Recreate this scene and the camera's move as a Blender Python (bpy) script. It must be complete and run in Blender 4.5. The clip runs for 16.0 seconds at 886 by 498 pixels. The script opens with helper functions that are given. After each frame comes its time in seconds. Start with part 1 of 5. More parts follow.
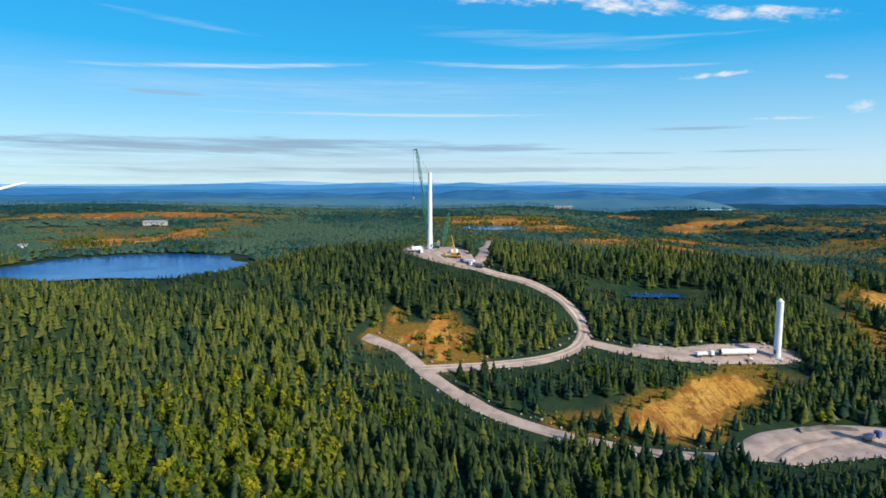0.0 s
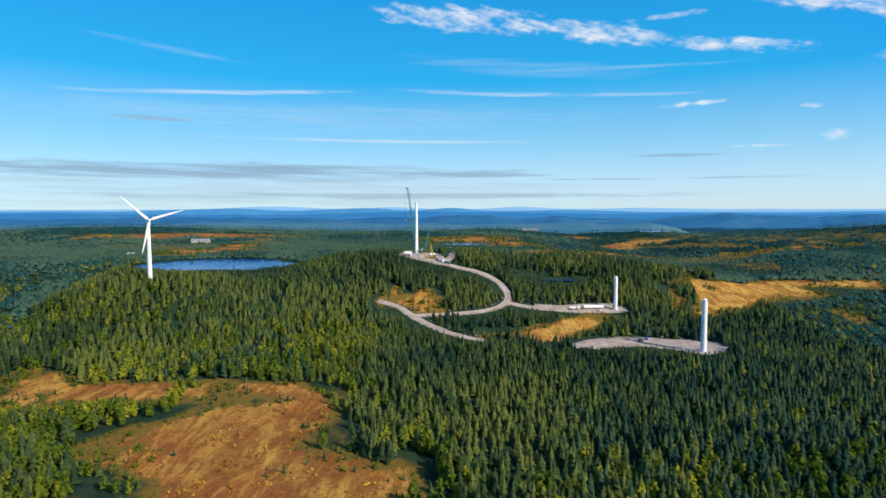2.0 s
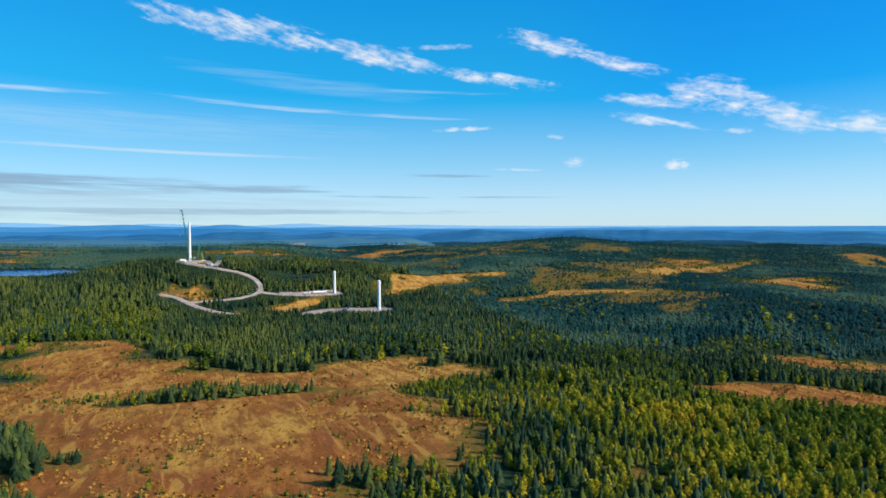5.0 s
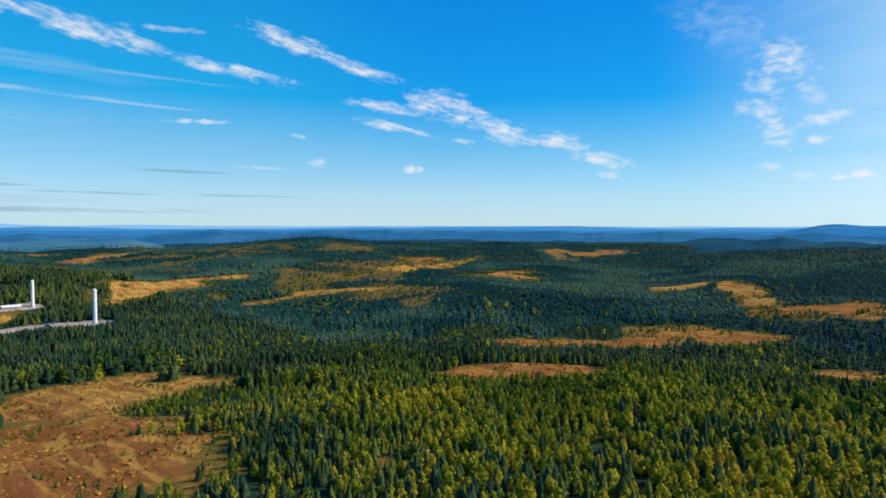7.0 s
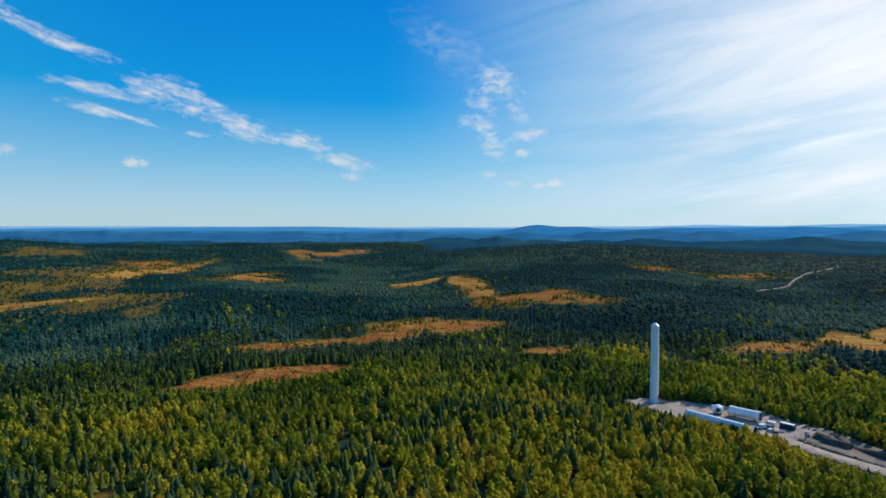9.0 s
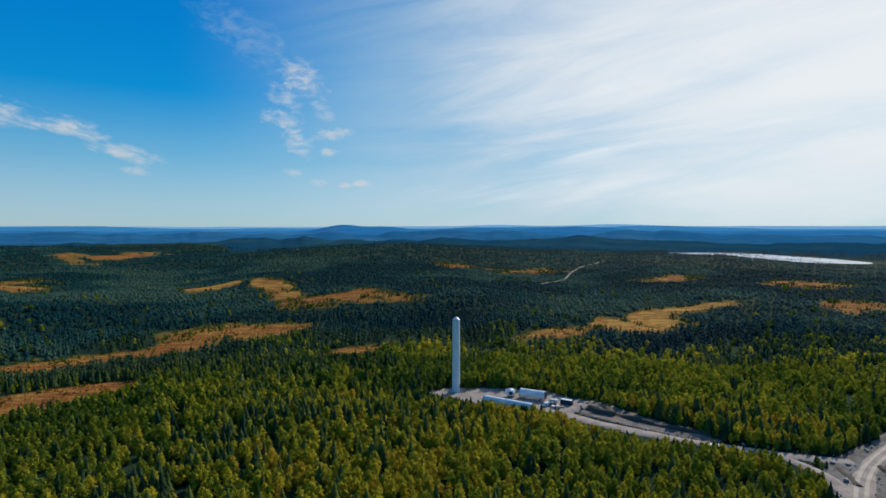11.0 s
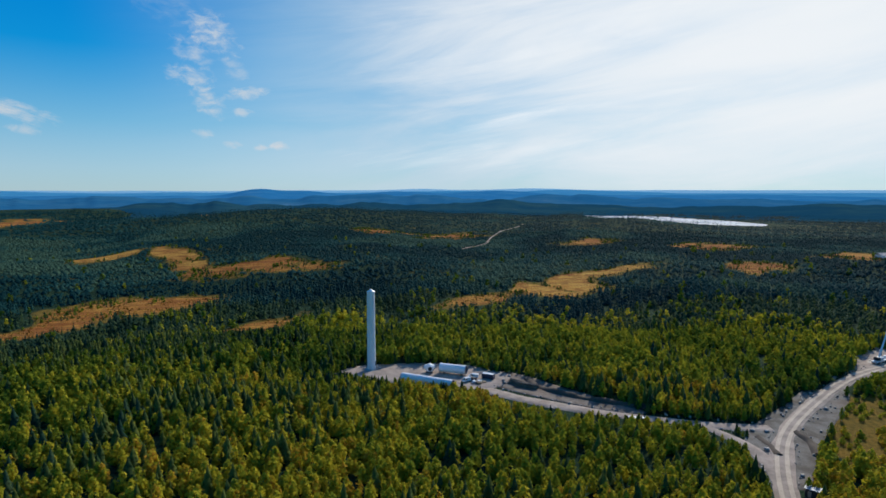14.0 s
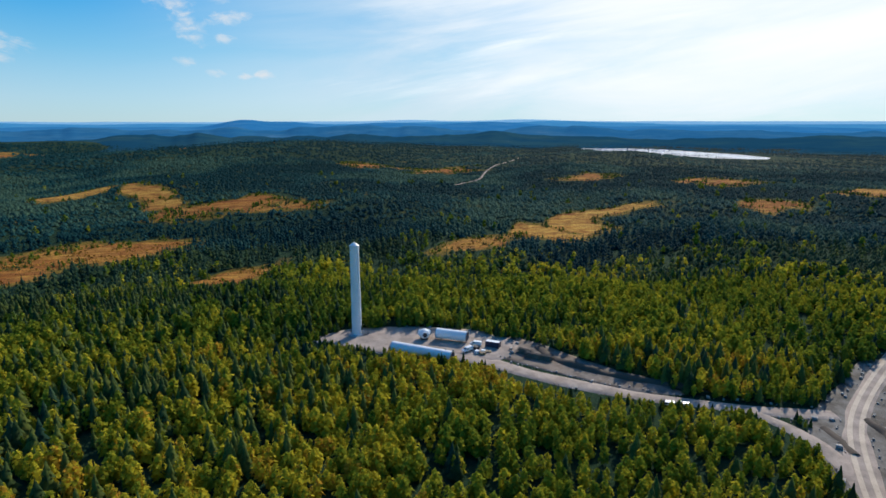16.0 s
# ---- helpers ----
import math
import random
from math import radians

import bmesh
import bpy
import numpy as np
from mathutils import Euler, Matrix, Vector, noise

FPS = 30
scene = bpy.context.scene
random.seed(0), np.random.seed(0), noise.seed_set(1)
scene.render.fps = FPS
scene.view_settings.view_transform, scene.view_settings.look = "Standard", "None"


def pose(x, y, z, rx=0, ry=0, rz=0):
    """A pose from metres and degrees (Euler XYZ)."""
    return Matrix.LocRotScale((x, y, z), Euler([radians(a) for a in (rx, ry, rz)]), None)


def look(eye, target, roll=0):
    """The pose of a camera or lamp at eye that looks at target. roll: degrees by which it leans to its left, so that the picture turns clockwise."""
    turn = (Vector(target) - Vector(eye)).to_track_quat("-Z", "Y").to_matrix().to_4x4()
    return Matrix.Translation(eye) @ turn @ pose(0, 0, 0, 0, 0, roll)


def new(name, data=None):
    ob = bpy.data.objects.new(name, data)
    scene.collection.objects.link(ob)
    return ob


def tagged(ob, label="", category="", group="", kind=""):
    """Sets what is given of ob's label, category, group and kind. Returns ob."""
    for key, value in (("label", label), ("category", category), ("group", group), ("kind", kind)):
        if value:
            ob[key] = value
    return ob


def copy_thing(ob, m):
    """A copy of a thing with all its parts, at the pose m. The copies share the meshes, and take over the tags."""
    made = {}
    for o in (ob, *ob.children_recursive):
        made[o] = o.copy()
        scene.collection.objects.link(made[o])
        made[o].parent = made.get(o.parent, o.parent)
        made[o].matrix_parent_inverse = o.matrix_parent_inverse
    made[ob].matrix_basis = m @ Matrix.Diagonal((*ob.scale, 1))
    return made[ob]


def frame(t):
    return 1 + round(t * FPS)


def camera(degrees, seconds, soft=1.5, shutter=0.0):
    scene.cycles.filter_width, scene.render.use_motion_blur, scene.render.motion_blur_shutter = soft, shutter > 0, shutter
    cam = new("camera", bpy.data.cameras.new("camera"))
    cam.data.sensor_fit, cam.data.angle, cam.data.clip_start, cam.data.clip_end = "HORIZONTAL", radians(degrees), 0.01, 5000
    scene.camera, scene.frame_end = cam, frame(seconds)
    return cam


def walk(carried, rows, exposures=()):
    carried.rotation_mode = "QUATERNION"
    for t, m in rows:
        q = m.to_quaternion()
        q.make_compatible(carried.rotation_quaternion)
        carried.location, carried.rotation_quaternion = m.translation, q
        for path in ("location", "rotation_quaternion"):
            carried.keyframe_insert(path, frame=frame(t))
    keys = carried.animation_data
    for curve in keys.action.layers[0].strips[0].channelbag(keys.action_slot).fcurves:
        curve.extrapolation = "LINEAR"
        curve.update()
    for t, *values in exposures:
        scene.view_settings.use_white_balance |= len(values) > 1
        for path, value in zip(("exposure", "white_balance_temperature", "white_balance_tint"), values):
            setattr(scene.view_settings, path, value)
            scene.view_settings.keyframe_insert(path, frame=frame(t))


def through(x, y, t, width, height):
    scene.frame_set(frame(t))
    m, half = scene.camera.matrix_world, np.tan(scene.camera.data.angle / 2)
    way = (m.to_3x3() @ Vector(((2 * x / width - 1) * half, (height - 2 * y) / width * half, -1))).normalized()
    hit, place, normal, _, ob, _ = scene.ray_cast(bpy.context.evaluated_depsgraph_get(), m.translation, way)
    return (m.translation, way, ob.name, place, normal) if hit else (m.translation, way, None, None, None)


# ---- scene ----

# The plan is drawn in plan metres round the hovering point (x right, y ahead, z from the eye); S brings it to the scene.
S = 0.27
FLOOR = 109.0

cam = camera(74.5, 16.0, soft=1.6)
ROWS = [
    (0.0, -3.0, 508.0, -2.0, -0.37, -6.33),
    (0.5, -3.0, 462.0, -2.0, -0.5, -5.6),
    (1.0, -1.0, 408.0, -1.5, -0.6, -5.03),
    (1.5, 1.0, 345.0, -1.0, -0.9, -4.42),
    (2.0, -0.5, 277.0, -0.8, -1.8, -3.84),
    (2.5, 1.5, 208.0, -0.6, -2.8, -3.37),
    (3.0, 3.0, 139.0, -0.4, -4.7, -2.95),
    (3.5, 2.0, 75.0, -0.3, -8.0, -2.62),
    (4.0, 0.8, 29.0, -0.1, -12.4, -2.4),
    (4.5, 0.2, 6.0, 0.0, -17.4, -2.27),
    (5.0, 0.0, 0.0, 0.0, -22.9, -2.2),
    (5.5, 0.0, 0.0, 0.0, -28.97, -2.2),
    (6.0, 0.0, 0.0, 0.0, -35.17, -2.2),
    (6.5, 0.0, 0.0, 0.0, -41.37, -2.19),
    (7.0, 0.0, 0.0, 0.0, -47.59, -2.18),
    (7.5, 0.0, 0.0, 0.0, -53.72, -2.19),
    (8.0, 0.0, 0.0, 0.0, -59.79, -2.15),
    (8.5, 0.0, 0.0, 0.0, -66.06, -2.17),
    (9.0, 0.0, 0.0, 0.0, -72.39, -2.14),
    (9.5, 0.0, 0.0, 0.0, -78.3, -2.12),
    (10.0, 0.0, 0.0, 0.0, -82.91, -2.09),
    (10.5, 0.0, 0.0, 0.0, -87.1, -2.12),
    (11.0, 0.0, 0.0, 0.0, -91.2, -2.16),
    (11.5, 0.0, 0.0, 0.0, -95.0, -2.2),
    (12.0, 0.0, 0.0, 0.0, -97.8, -2.22),
    (12.5, 0.0, 0.0, 0.0, -99.07, -2.27),
    (13.0, 1.2, -0.3, 0.0, -98.98, -2.95),
    (13.5, 13.0, -3.0, 0.0, -98.9, -4.27),
    (14.0, 25.5, -5.5, 0.0, -98.85, -5.67),
    (14.5, 37.7, -7.0, 0.2, -99.0, -7.1),
    (15.0, 50.0, -8.2, 0.5, -99.2, -8.77),
    (15.5, 62.5, -9.3, 0.8, -99.47, -10.5),
    (16.0, 74.5, -10.5, 1.0, -99.76, -12.28),
]
EXPOSURES = [(0.0, 0.12, 7050, 15), (1.5, 0.10, 6900, 14), (3.0, 0.08, 6700, 12), (6.5, 0.02, 6600, 11), (8.0, -0.12, 6550, 10), (9.0, -0.25, 6500, 10), (10.5, -0.46, 6450, 9),
             (12.5, -0.54, 6350, 8), (14.0, -0.44, 6400, 9), (15.0, -0.32, 6500, 10), (16.0, -0.2, 6550, 10)]
walk(cam, [(t, pose(S * x, S * y, S * (z + FLOOR), 90 + pitch, 0, yaw)) for t, x, y, z, yaw, pitch in ROWS], EXPOSURES)

# ---------------------------------------------------------------- sky and sun
SUN_AZ, SUN_EL = 128.0, 33.0        # degrees clockwise from +y, above the horizon
sun = new("sun", bpy.data.lights.new("sun", "SUN"))
sun.data.energy, sun.data.angle, sun.data.color = 5.0, radians(0.6), (1.0, 0.93, 0.82)
sa, se = radians(SUN_AZ), radians(SUN_EL)
SUN_DIR = Vector((math.sin(sa) * math.cos(se), math.cos(sa) * math.cos(se), math.sin(se)))
sun.matrix_world = look((0, 0, 300), Vector((0, 0, 300)) - SUN_DIR)

world = bpy.data.worlds.new("sky")
scene.world = world
world.use_nodes = True
wt = world.node_tree
wt.nodes.clear()


class Nodes:
    """Short hand for a node tree."""

    def __init__(self, tree):
        self.tree = tree

    def add(self, kind):
        return self.tree.nodes.new(kind)

    def attribute(self, name):
        n = self.add("ShaderNodeAttribute")
        n.attribute_name = name
        return n.outputs["Fac"]

    def put(self, socket, value):
        if isinstance(value, bpy.types.NodeSocket):
            self.tree.links.new(value, socket)
        elif value is not None:
            socket.default_value = value

    def math(self, op, a, b=None, c=None, clamp=False):
        n = self.add("ShaderNodeMath")
        n.operation, n.use_clamp = op, clamp
        for i, v in enumerate((a, b, c)):
            self.put(n.inputs[i], v)
        return n.outputs[0]

    def ramp(self, v, lo, hi, a=0.0, b=1.0, smooth=True):
        n = self.add("ShaderNodeMapRange")
        n.interpolation_type = "SMOOTHSTEP" if smooth else "LINEAR"
        for i, u in enumerate((v, lo, hi, a, b)):
            self.put(n.inputs[i], u)
        return n.outputs[0]

    def mix(self, f, a, b, blend="MIX"):
        n = self.add("ShaderNodeMix")
        n.data_type, n.blend_type = "RGBA", blend
        self.put(n.inputs["Factor"], f)
        self.put(n.inputs[6], a if isinstance(a, bpy.types.NodeSocket) else (*a, 1))
        self.put(n.inputs[7], b if isinstance(b, bpy.types.NodeSocket) else (*b, 1))
        return n.outputs[2]

    def noise(self, vec, scale, detail=4.0, rough=0.55, dist=0.0):
        n = self.add("ShaderNodeTexNoise")
        self.put(n.inputs["Vector"], vec)
        n.inputs["Scale"].default_value, n.inputs["Detail"].default_value = scale, detail
        n.inputs["Roughness"].default_value, n.inputs["Distortion"].default_value = rough, dist
        return n.outputs["Fac"]

    def xyz(self, x, y, z):
        n = self.add("ShaderNodeCombineXYZ")
        for i, v in enumerate((x, y, z)):
            self.put(n.inputs[i], v)
        return n.outputs[0]


w = Nodes(wt)
direction = w.add("ShaderNodeTexCoord").outputs["Generated"]
split = w.add("ShaderNodeSeparateXYZ")
wt.links.new(direction, split.inputs[0])
az = w.math("MULTIPLY", w.math("ARCTAN2", split.outputs[0], split.outputs[1]), 57.2958)
el = w.math("MULTIPLY", w.math("ARCSINE", split.outputs[2]), 57.2958)
sky = w.add("ShaderNodeTexSky")
sky.sky_type, sky.sun_disc, sky.sun_elevation, sky.sun_rotation = "NISHITA", False, se, sa
sky.altitude, sky.air_density, sky.dust_density, sky.ozone_density = 400.0, 1.0, 0.6, 2.5
hsv = w.add("ShaderNodeHueSaturation")
hsv.inputs["Saturation"].default_value = 1.15
wt.links.new(sky.outputs[0], hsv.inputs["Color"])
SKY_GAIN = 0.10
gain = w.add("ShaderNodeVectorMath")
gain.operation = "SCALE"
wt.links.new(hsv.outputs[0], gain.inputs[0])
gain.inputs["Scale"].default_value = SKY_GAIN
# clear northern air: a deep blue that pales to white towards the horizon
deep = w.mix(1.0, gain.outputs[0], (0.16, 1.28, 1.80), "MULTIPLY")
air = w.add("ShaderNodeValToRGB")
w.put(air.inputs[0], w.ramp(el, 0.0, 40.0, smooth=False))
STEPS = [(0.0, (0.70, 0.80, 0.88)), (0.05, (0.61, 0.76, 0.92)), (0.15, (0.31, 0.62, 0.87)), (0.30, (0.014, 0.42, 0.83)), (0.55, (0.001, 0.30, 0.75)), (1.0, (0.001, 0.165, 0.58))]
for i, (at_, c) in enumerate(STEPS):
    stop = air.color_ramp.elements[i] if i < 2 else air.color_ramp.elements.new(at_)
    stop.position, stop.color = at_, (*c, 1)
colour = w.mix(0.78, deep, air.outputs[0])
quarter = w.math("MULTIPLY", w.ramp(az, 26.0, 50.0), w.ramp(az, 70.0, 88.0, 1.0, 0.0))
colour = w.mix(w.math("MULTIPLY", w.math("MULTIPLY", quarter, w.ramp(el, 3.0, 16.0)), 0.6), colour, w.mix(1.0, colour, (0.08, 0.74, 1.05), "MULTIPLY"))


plane = w.xyz(az, el, 1.0)


def along(x, y, c):
    """x times the bearing plus y times the height plus c."""
    n = w.add("ShaderNodeVectorMath")
    n.operation = "DOT_PRODUCT"
    wt.links.new(plane, n.inputs[0])
    n.inputs[1].default_value = (x, y, c)
    return n.outputs["Value"]


def fray(x, y, seed, depth, detail=6.0):
    """Noise on the sky, round 1; x and y are (bearing, height) weights."""
    n = w.noise(w.xyz(along(*x, 0.0), along(*y, 0.0), seed), 1.0, detail, 0.62, 0.4)
    return w.math("MULTIPLY_ADD", n, depth, 1.0 - depth / 2)


TUFT = fray((0.75, 0.0), (0.0, 1.4), 3.0, 3.6)
CURD = w.math("ADD", fray((0.30, -0.08), (0.34, 1.35), 11.0, 3.2), w.math("MULTIPLY", w.math("SUBTRACT", TUFT, 1.0), 0.6))
FLAT = fray((0.10, 0.0), (0.03, 2.2), 23.0, 3.0)
FINE = fray((0.12, -0.02), (-0.22, 1.3), 31.0, 3.4)


def streak(a0, e0, a1, e1, width, density, tint, field, soft=1.6):
    """A cloud drawn out from one bearing and height to another, frayed by a field of noise."""
    global colour
    length = math.hypot(a1 - a0, e1 - e0)
    ca, sn, am, em = (a1 - a0) / length, (e1 - e0) / length, (a0 + a1) / 2, (e0 + e1) / 2
    k, j = 1.0 / (length / 2 + width * 0.6), 1.0 / width
    u = along(ca * k, sn * k, -(am * ca + em * sn) * k)
    v = along(-sn * j, ca * j, (am * sn - em * ca) * j)
    d = w.math("MULTIPLY_ADD", u, u, w.math("MULTIPLY", v, v))
    colour = w.mix(w.ramp(w.math("SUBTRACT", field, d), 0.0, soft, 0.0, density), colour, tint)


WHITE, PALE, GREY = (0.86, 0.89, 0.93), (0.62, 0.76, 0.88), (0.24, 0.40, 0.57)
# the long curdled bands of high cloud
CURDLED = [
    (-5.0, 18.4, 12.0, 17.0, 0.95), (9.0, 17.3, 24.0, 14.7, 0.75), (21.0, 15.0, 34.0, 13.1, 0.5),
    (29.0, 17.9, 37.0, 15.9, 0.75), (35.5, 16.0, 43.3, 13.8, 0.6), (38.4, 11.9, 47.0, 10.9, 0.5),
    (44.5, 12.5, 51.5, 10.5, 1.15), (49.5, 10.4, 56.8, 8.2, 0.95), (38.6, 10.5, 46.9, 8.8, 0.4),
    (56.8, 8.7, 61.5, 7.4, 0.75), (60.0, 7.0, 66.3, 5.4, 0.6),
]
for a0, e0, a1, e1, wd in CURDLED:
    streak(a0, e0, a1, e1, wd * 1.35, 0.95, WHITE, CURD, 2.0)
# small puffs and wisps
PUFFS = [
    (22.0, 9.3, 28.0, 9.5, 0.26, 0.65), (43.9, 5.7, 45.6, 5.6, 0.6, 0.85), (34.6, 6.1, 36.6, 6.1, 0.5, 0.55), (62.4, 5.0, 64.9, 4.7, 0.45, 0.5),
    (33.0, 8.6, 34.6, 8.4, 0.25, 0.45), (19.0, 16.8, 26.3, 17.0, 0.3, 0.4), (48.4, 8.3, 50.8, 8.3, 0.3, 0.5), (27.5, 5.6, 33.0, 5.4, 0.15, 0.4),
    (78.6, 8.5, 82.6, 9.2, 0.65, 0.7), (79.5, 7.2, 80.9, 7.1, 0.5, 0.65), (76.2, 5.2, 77.6, 5.0, 0.5, 0.55),
    (78.6, 4.3, 80.0, 4.1, 0.4, 0.6), (81.0, 4.0, 82.3, 4.0, 0.35, 0.75), (82.6, 4.3, 83.9, 4.2, 0.55, 0.95),
]
for a0, e0, a1, e1, wd, dn in PUFFS:
    streak(a0, e0, a1, e1, wd, dn, WHITE, TUFT, 1.5)
# the broken tower of cloud
TUFTS = [(76.4, 14.6, 79.4, 12.8, 1.7, 0.85), (74.8, 12.6, 77.4, 11.6, 1.3, 0.6), (74.4, 10.3, 77.4, 9.7, 1.15, 0.85), (76.2, 8.8, 78.2, 7.0, 1.15, 0.9), (78.6, 11.6, 80.6, 10.2, 1.0, 0.45)]
for a0, e0, a1, e1, wd, dn in TUFTS:
    streak(a0, e0, a1, e1, wd, dn, WHITE, TUFT, 2.0)
streak(68.5, 19.5, 77.5, 14.5, 2.4, 0.38, PALE, TUFT, 2.5)
# thin streaks and the grey bank low in the north
THIN = [
    (-38.0, 9.4, -2.0, 11.5, 0.26, 0.5, WHITE), (-6.0, 11.5, 28.0, 10.2, 0.26, 0.5, WHITE), (-24.0, 6.7, 16.0, 6.5, 0.2, 0.6, PALE), (17.0, 13.0, 30.0, 12.6, 0.22, 0.4, PALE),
    (-30.0, 14.5, -16.0, 13.2, 0.3, 0.3, PALE), (-40.0, 8.6, 20.0, 9.0, 1.4, 0.22, PALE), (-4.0, 14.4, 24.0, 12.0, 0.9, 0.22, PALE),
]
for a0, e0, a1, e1, wd, dn, tint in THIN:
    streak(a0, e0, a1, e1, wd, dn, tint, FLAT)
BANDS = [
    (-46.0, 3.3, 5.0, 3.7, 1.05, 0.9, GREY), (-4.0, 3.6, 14.0, 3.5, 0.5, 0.75, GREY), (17.5, 5.0, 28.5, 4.9, 0.2, 0.85, GREY),
    (8.0, 3.0, 22.0, 2.8, 0.16, 0.75, GREY), (-28.0, 8.0, -21.0, 7.9, 0.25, 0.5, GREY), (24.0, 2.9, 36.0, 2.8, 0.14, 0.6, GREY),
    (-36.0, 1.3, 30.0, 1.4, 0.35, 0.6, GREY), (-52.0, 1.8, 22.0, 1.9, 1.9, 0.42, (0.38, 0.52, 0.64)), (10.6, 2.9, 16.7, 2.9, 0.14, 0.6, GREY),
]
for a0, e0, a1, e1, wd, dn, tint in BANDS:
    streak(a0, e0, a1, e1, wd, dn, tint, FLAT, 1.2)
# the bright veil of thin cloud round the sun
va = w.math("MULTIPLY", w.math("SUBTRACT", az, SUN_AZ), 1 / 39.0)
ve = w.math("MULTIPLY", w.math("SUBTRACT", el, 15.0), 1 / 20.0)
vd = w.math("ADD", w.math("MULTIPLY", va, va), w.math("MULTIPLY", ve, ve))
tilt = w.math("ADD", el, w.math("MULTIPLY", az, -0.16))
vn = w.noise(w.xyz(w.math("MULTIPLY", az, 0.035), w.math("MULTIPLY", tilt, 0.22), 7.0), 1.0, 6.0, 0.6, 0.6)
veil = w.ramp(w.math("SUBTRACT", w.math("ADD", 1.05, w.math("MULTIPLY", w.math("SUBTRACT", vn, 0.5), 0.9)), vd), 0.0, 1.15)
thin = w.math("MULTIPLY", w.ramp(az, 66.0, 100.0), w.ramp(vn, 0.2, 0.7, 0.3, 0.75))
colour = w.mix(thin, colour, (0.78, 0.92, 1.06))
colour = w.mix(w.math("MULTIPLY", veil, 0.92), colour, (1.22, 1.24, 1.26))
streak(89.0, 3.0, 122.0, 4.4, 1.8, 0.5, (1.3, 1.31, 1.32), FINE, 2.6)
streak(98.0, 5.1, 112.0, 8.2, 0.7, 0.6, (1.32, 1.33, 1.34), FINE, 2.4)
streak(104.0, 7.0, 124.0, 9.2, 0.5, 0.4, (1.3, 1.31, 1.32), FINE, 2.4)
streak(92.0, 10.0, 126.0, 17.0, 2.4, 0.45, (1.32, 1.33, 1.34), FINE, 2.8)
back = w.add("ShaderNodeBackground")
wt.links.new(colour, back.inputs["Color"])
back.inputs["Strength"].default_value = 1.0
wt.links.new(back.outputs[0], w.add("ShaderNodeOutputWorld").inputs["Surface"])


# ---------------------------------------------------------------- materials
def material(name):
    m = bpy.data.materials.new(name)
    m.use_nodes = True
    n = Nodes(m.node_tree)
    return m, n, m.node_tree.nodes["Principled BSDF"]


def where(n):
    return n.add("ShaderNodeNewGeometry").outputs["Position"]


def bumped(n, bsdf, height, strength=0.4, distance=0.05):
    b = n.add("ShaderNodeBump")
    b.inputs["Strength"].default_value, b.inputs["Distance"].default_value = strength, distance
    n.put(b.inputs["Height"], height)
    n.put(bsdf.inputs["Normal"], b.outputs[0])


def plain(name, c, rough=0.5, metal=0.0, dirt=0.25, scale=2.0, spec=0.5):
    """Paint, steel or plastic with faint stains."""
    m, n, b = material(name)
    p = n.add("ShaderNodeTexCoord").outputs["Object"]
    f = n.noise(p, scale, 5, 0.6)
    g = n.noise(p, scale * 9, 3, 0.6)
    k = n.math("MULTIPLY", n.ramp(f, 0.45, 0.75), dirt)
    col = n.mix(k, c, tuple(0.45 * v + 0.03 for v in c))
    col = n.mix(n.math("MULTIPLY", g, dirt * 0.4), col, tuple(0.7 * v for v in c))
    n.put(b.inputs["Base Color"], col)
    n.put(b.inputs["Roughness"], n.ramp(f, 0.2, 0.8, rough - 0.08, rough + 0.12))
    b.inputs["Metallic"].default_value = metal
    b.inputs["Specular IOR Level"].default_value = spec
    return m


M_TOWER = plain("tower_paint", (0.78, 0.79, 0.80), 0.38, 0, 0.12, 0.8)
M_WHITE = plain("white_paint", (0.76, 0.77, 0.78), 0.42, 0, 0.25, 1.5)
M_BLADE = plain("blade_gelcoat", (0.74, 0.75, 0.76), 0.35, 0, 0.08, 1.0)
M_GREEN = plain("crane_green", (0.02, 0.20, 0.13), 0.45, 0, 0.3, 2.0)
M_YELLOW = plain("machine_yellow", (0.62, 0.36, 0.05), 0.45, 0, 0.3, 2.0)
M_BLUE = plain("truck_blue", (0.03, 0.09, 0.30), 0.4, 0, 0.25, 2.0)
M_NAVY = plain("container_navy", (0.015, 0.03, 0.075), 0.5, 0, 0.3, 2.0)
M_DARK = plain("dark_steel", (0.03, 0.03, 0.035), 0.6, 0.2, 0.3, 3.0)
M_TYRE = plain("rubber", (0.02, 0.02, 0.02), 0.85, 0, 0.4, 4.0)
M_STEEL = plain("galvanised_steel", (0.35, 0.36, 0.37), 0.45, 0.7, 0.3, 3.0)
M_CONCRETE = plain("concrete", (0.42, 0.41, 0.39), 0.85, 0, 0.4, 1.5)
M_GLASS = plain("cab_glass", (0.02, 0.03, 0.04), 0.12, 0, 0.05, 2.0, 0.8)
M_WOOD = plain("sawn_wood", (0.34, 0.25, 0.15), 0.8, 0, 0.5, 3.0)
M_LOG = plain("felled_logs", (0.16, 0.12, 0.085), 0.9, 0, 0.6, 3.0)
M_BARK = plain("bark", (0.10, 0.075, 0.055), 0.95, 0, 0.6, 5.0)
M_BIRCHBARK = plain("birch_bark", (0.5, 0.48, 0.44), 0.8, 0, 0.7, 6.0)
M_RED = plain("red_paint", (0.35, 0.05, 0.03), 0.5, 0, 0.3, 2.0)
M_ROOF = plain("grey_roof", (0.30, 0.31, 0.33), 0.6, 0.2, 0.3, 1.0)
M_ROCK = plain("blasted_rock", (0.33, 0.31, 0.29), 0.9, 0, 0.5, 3.0)
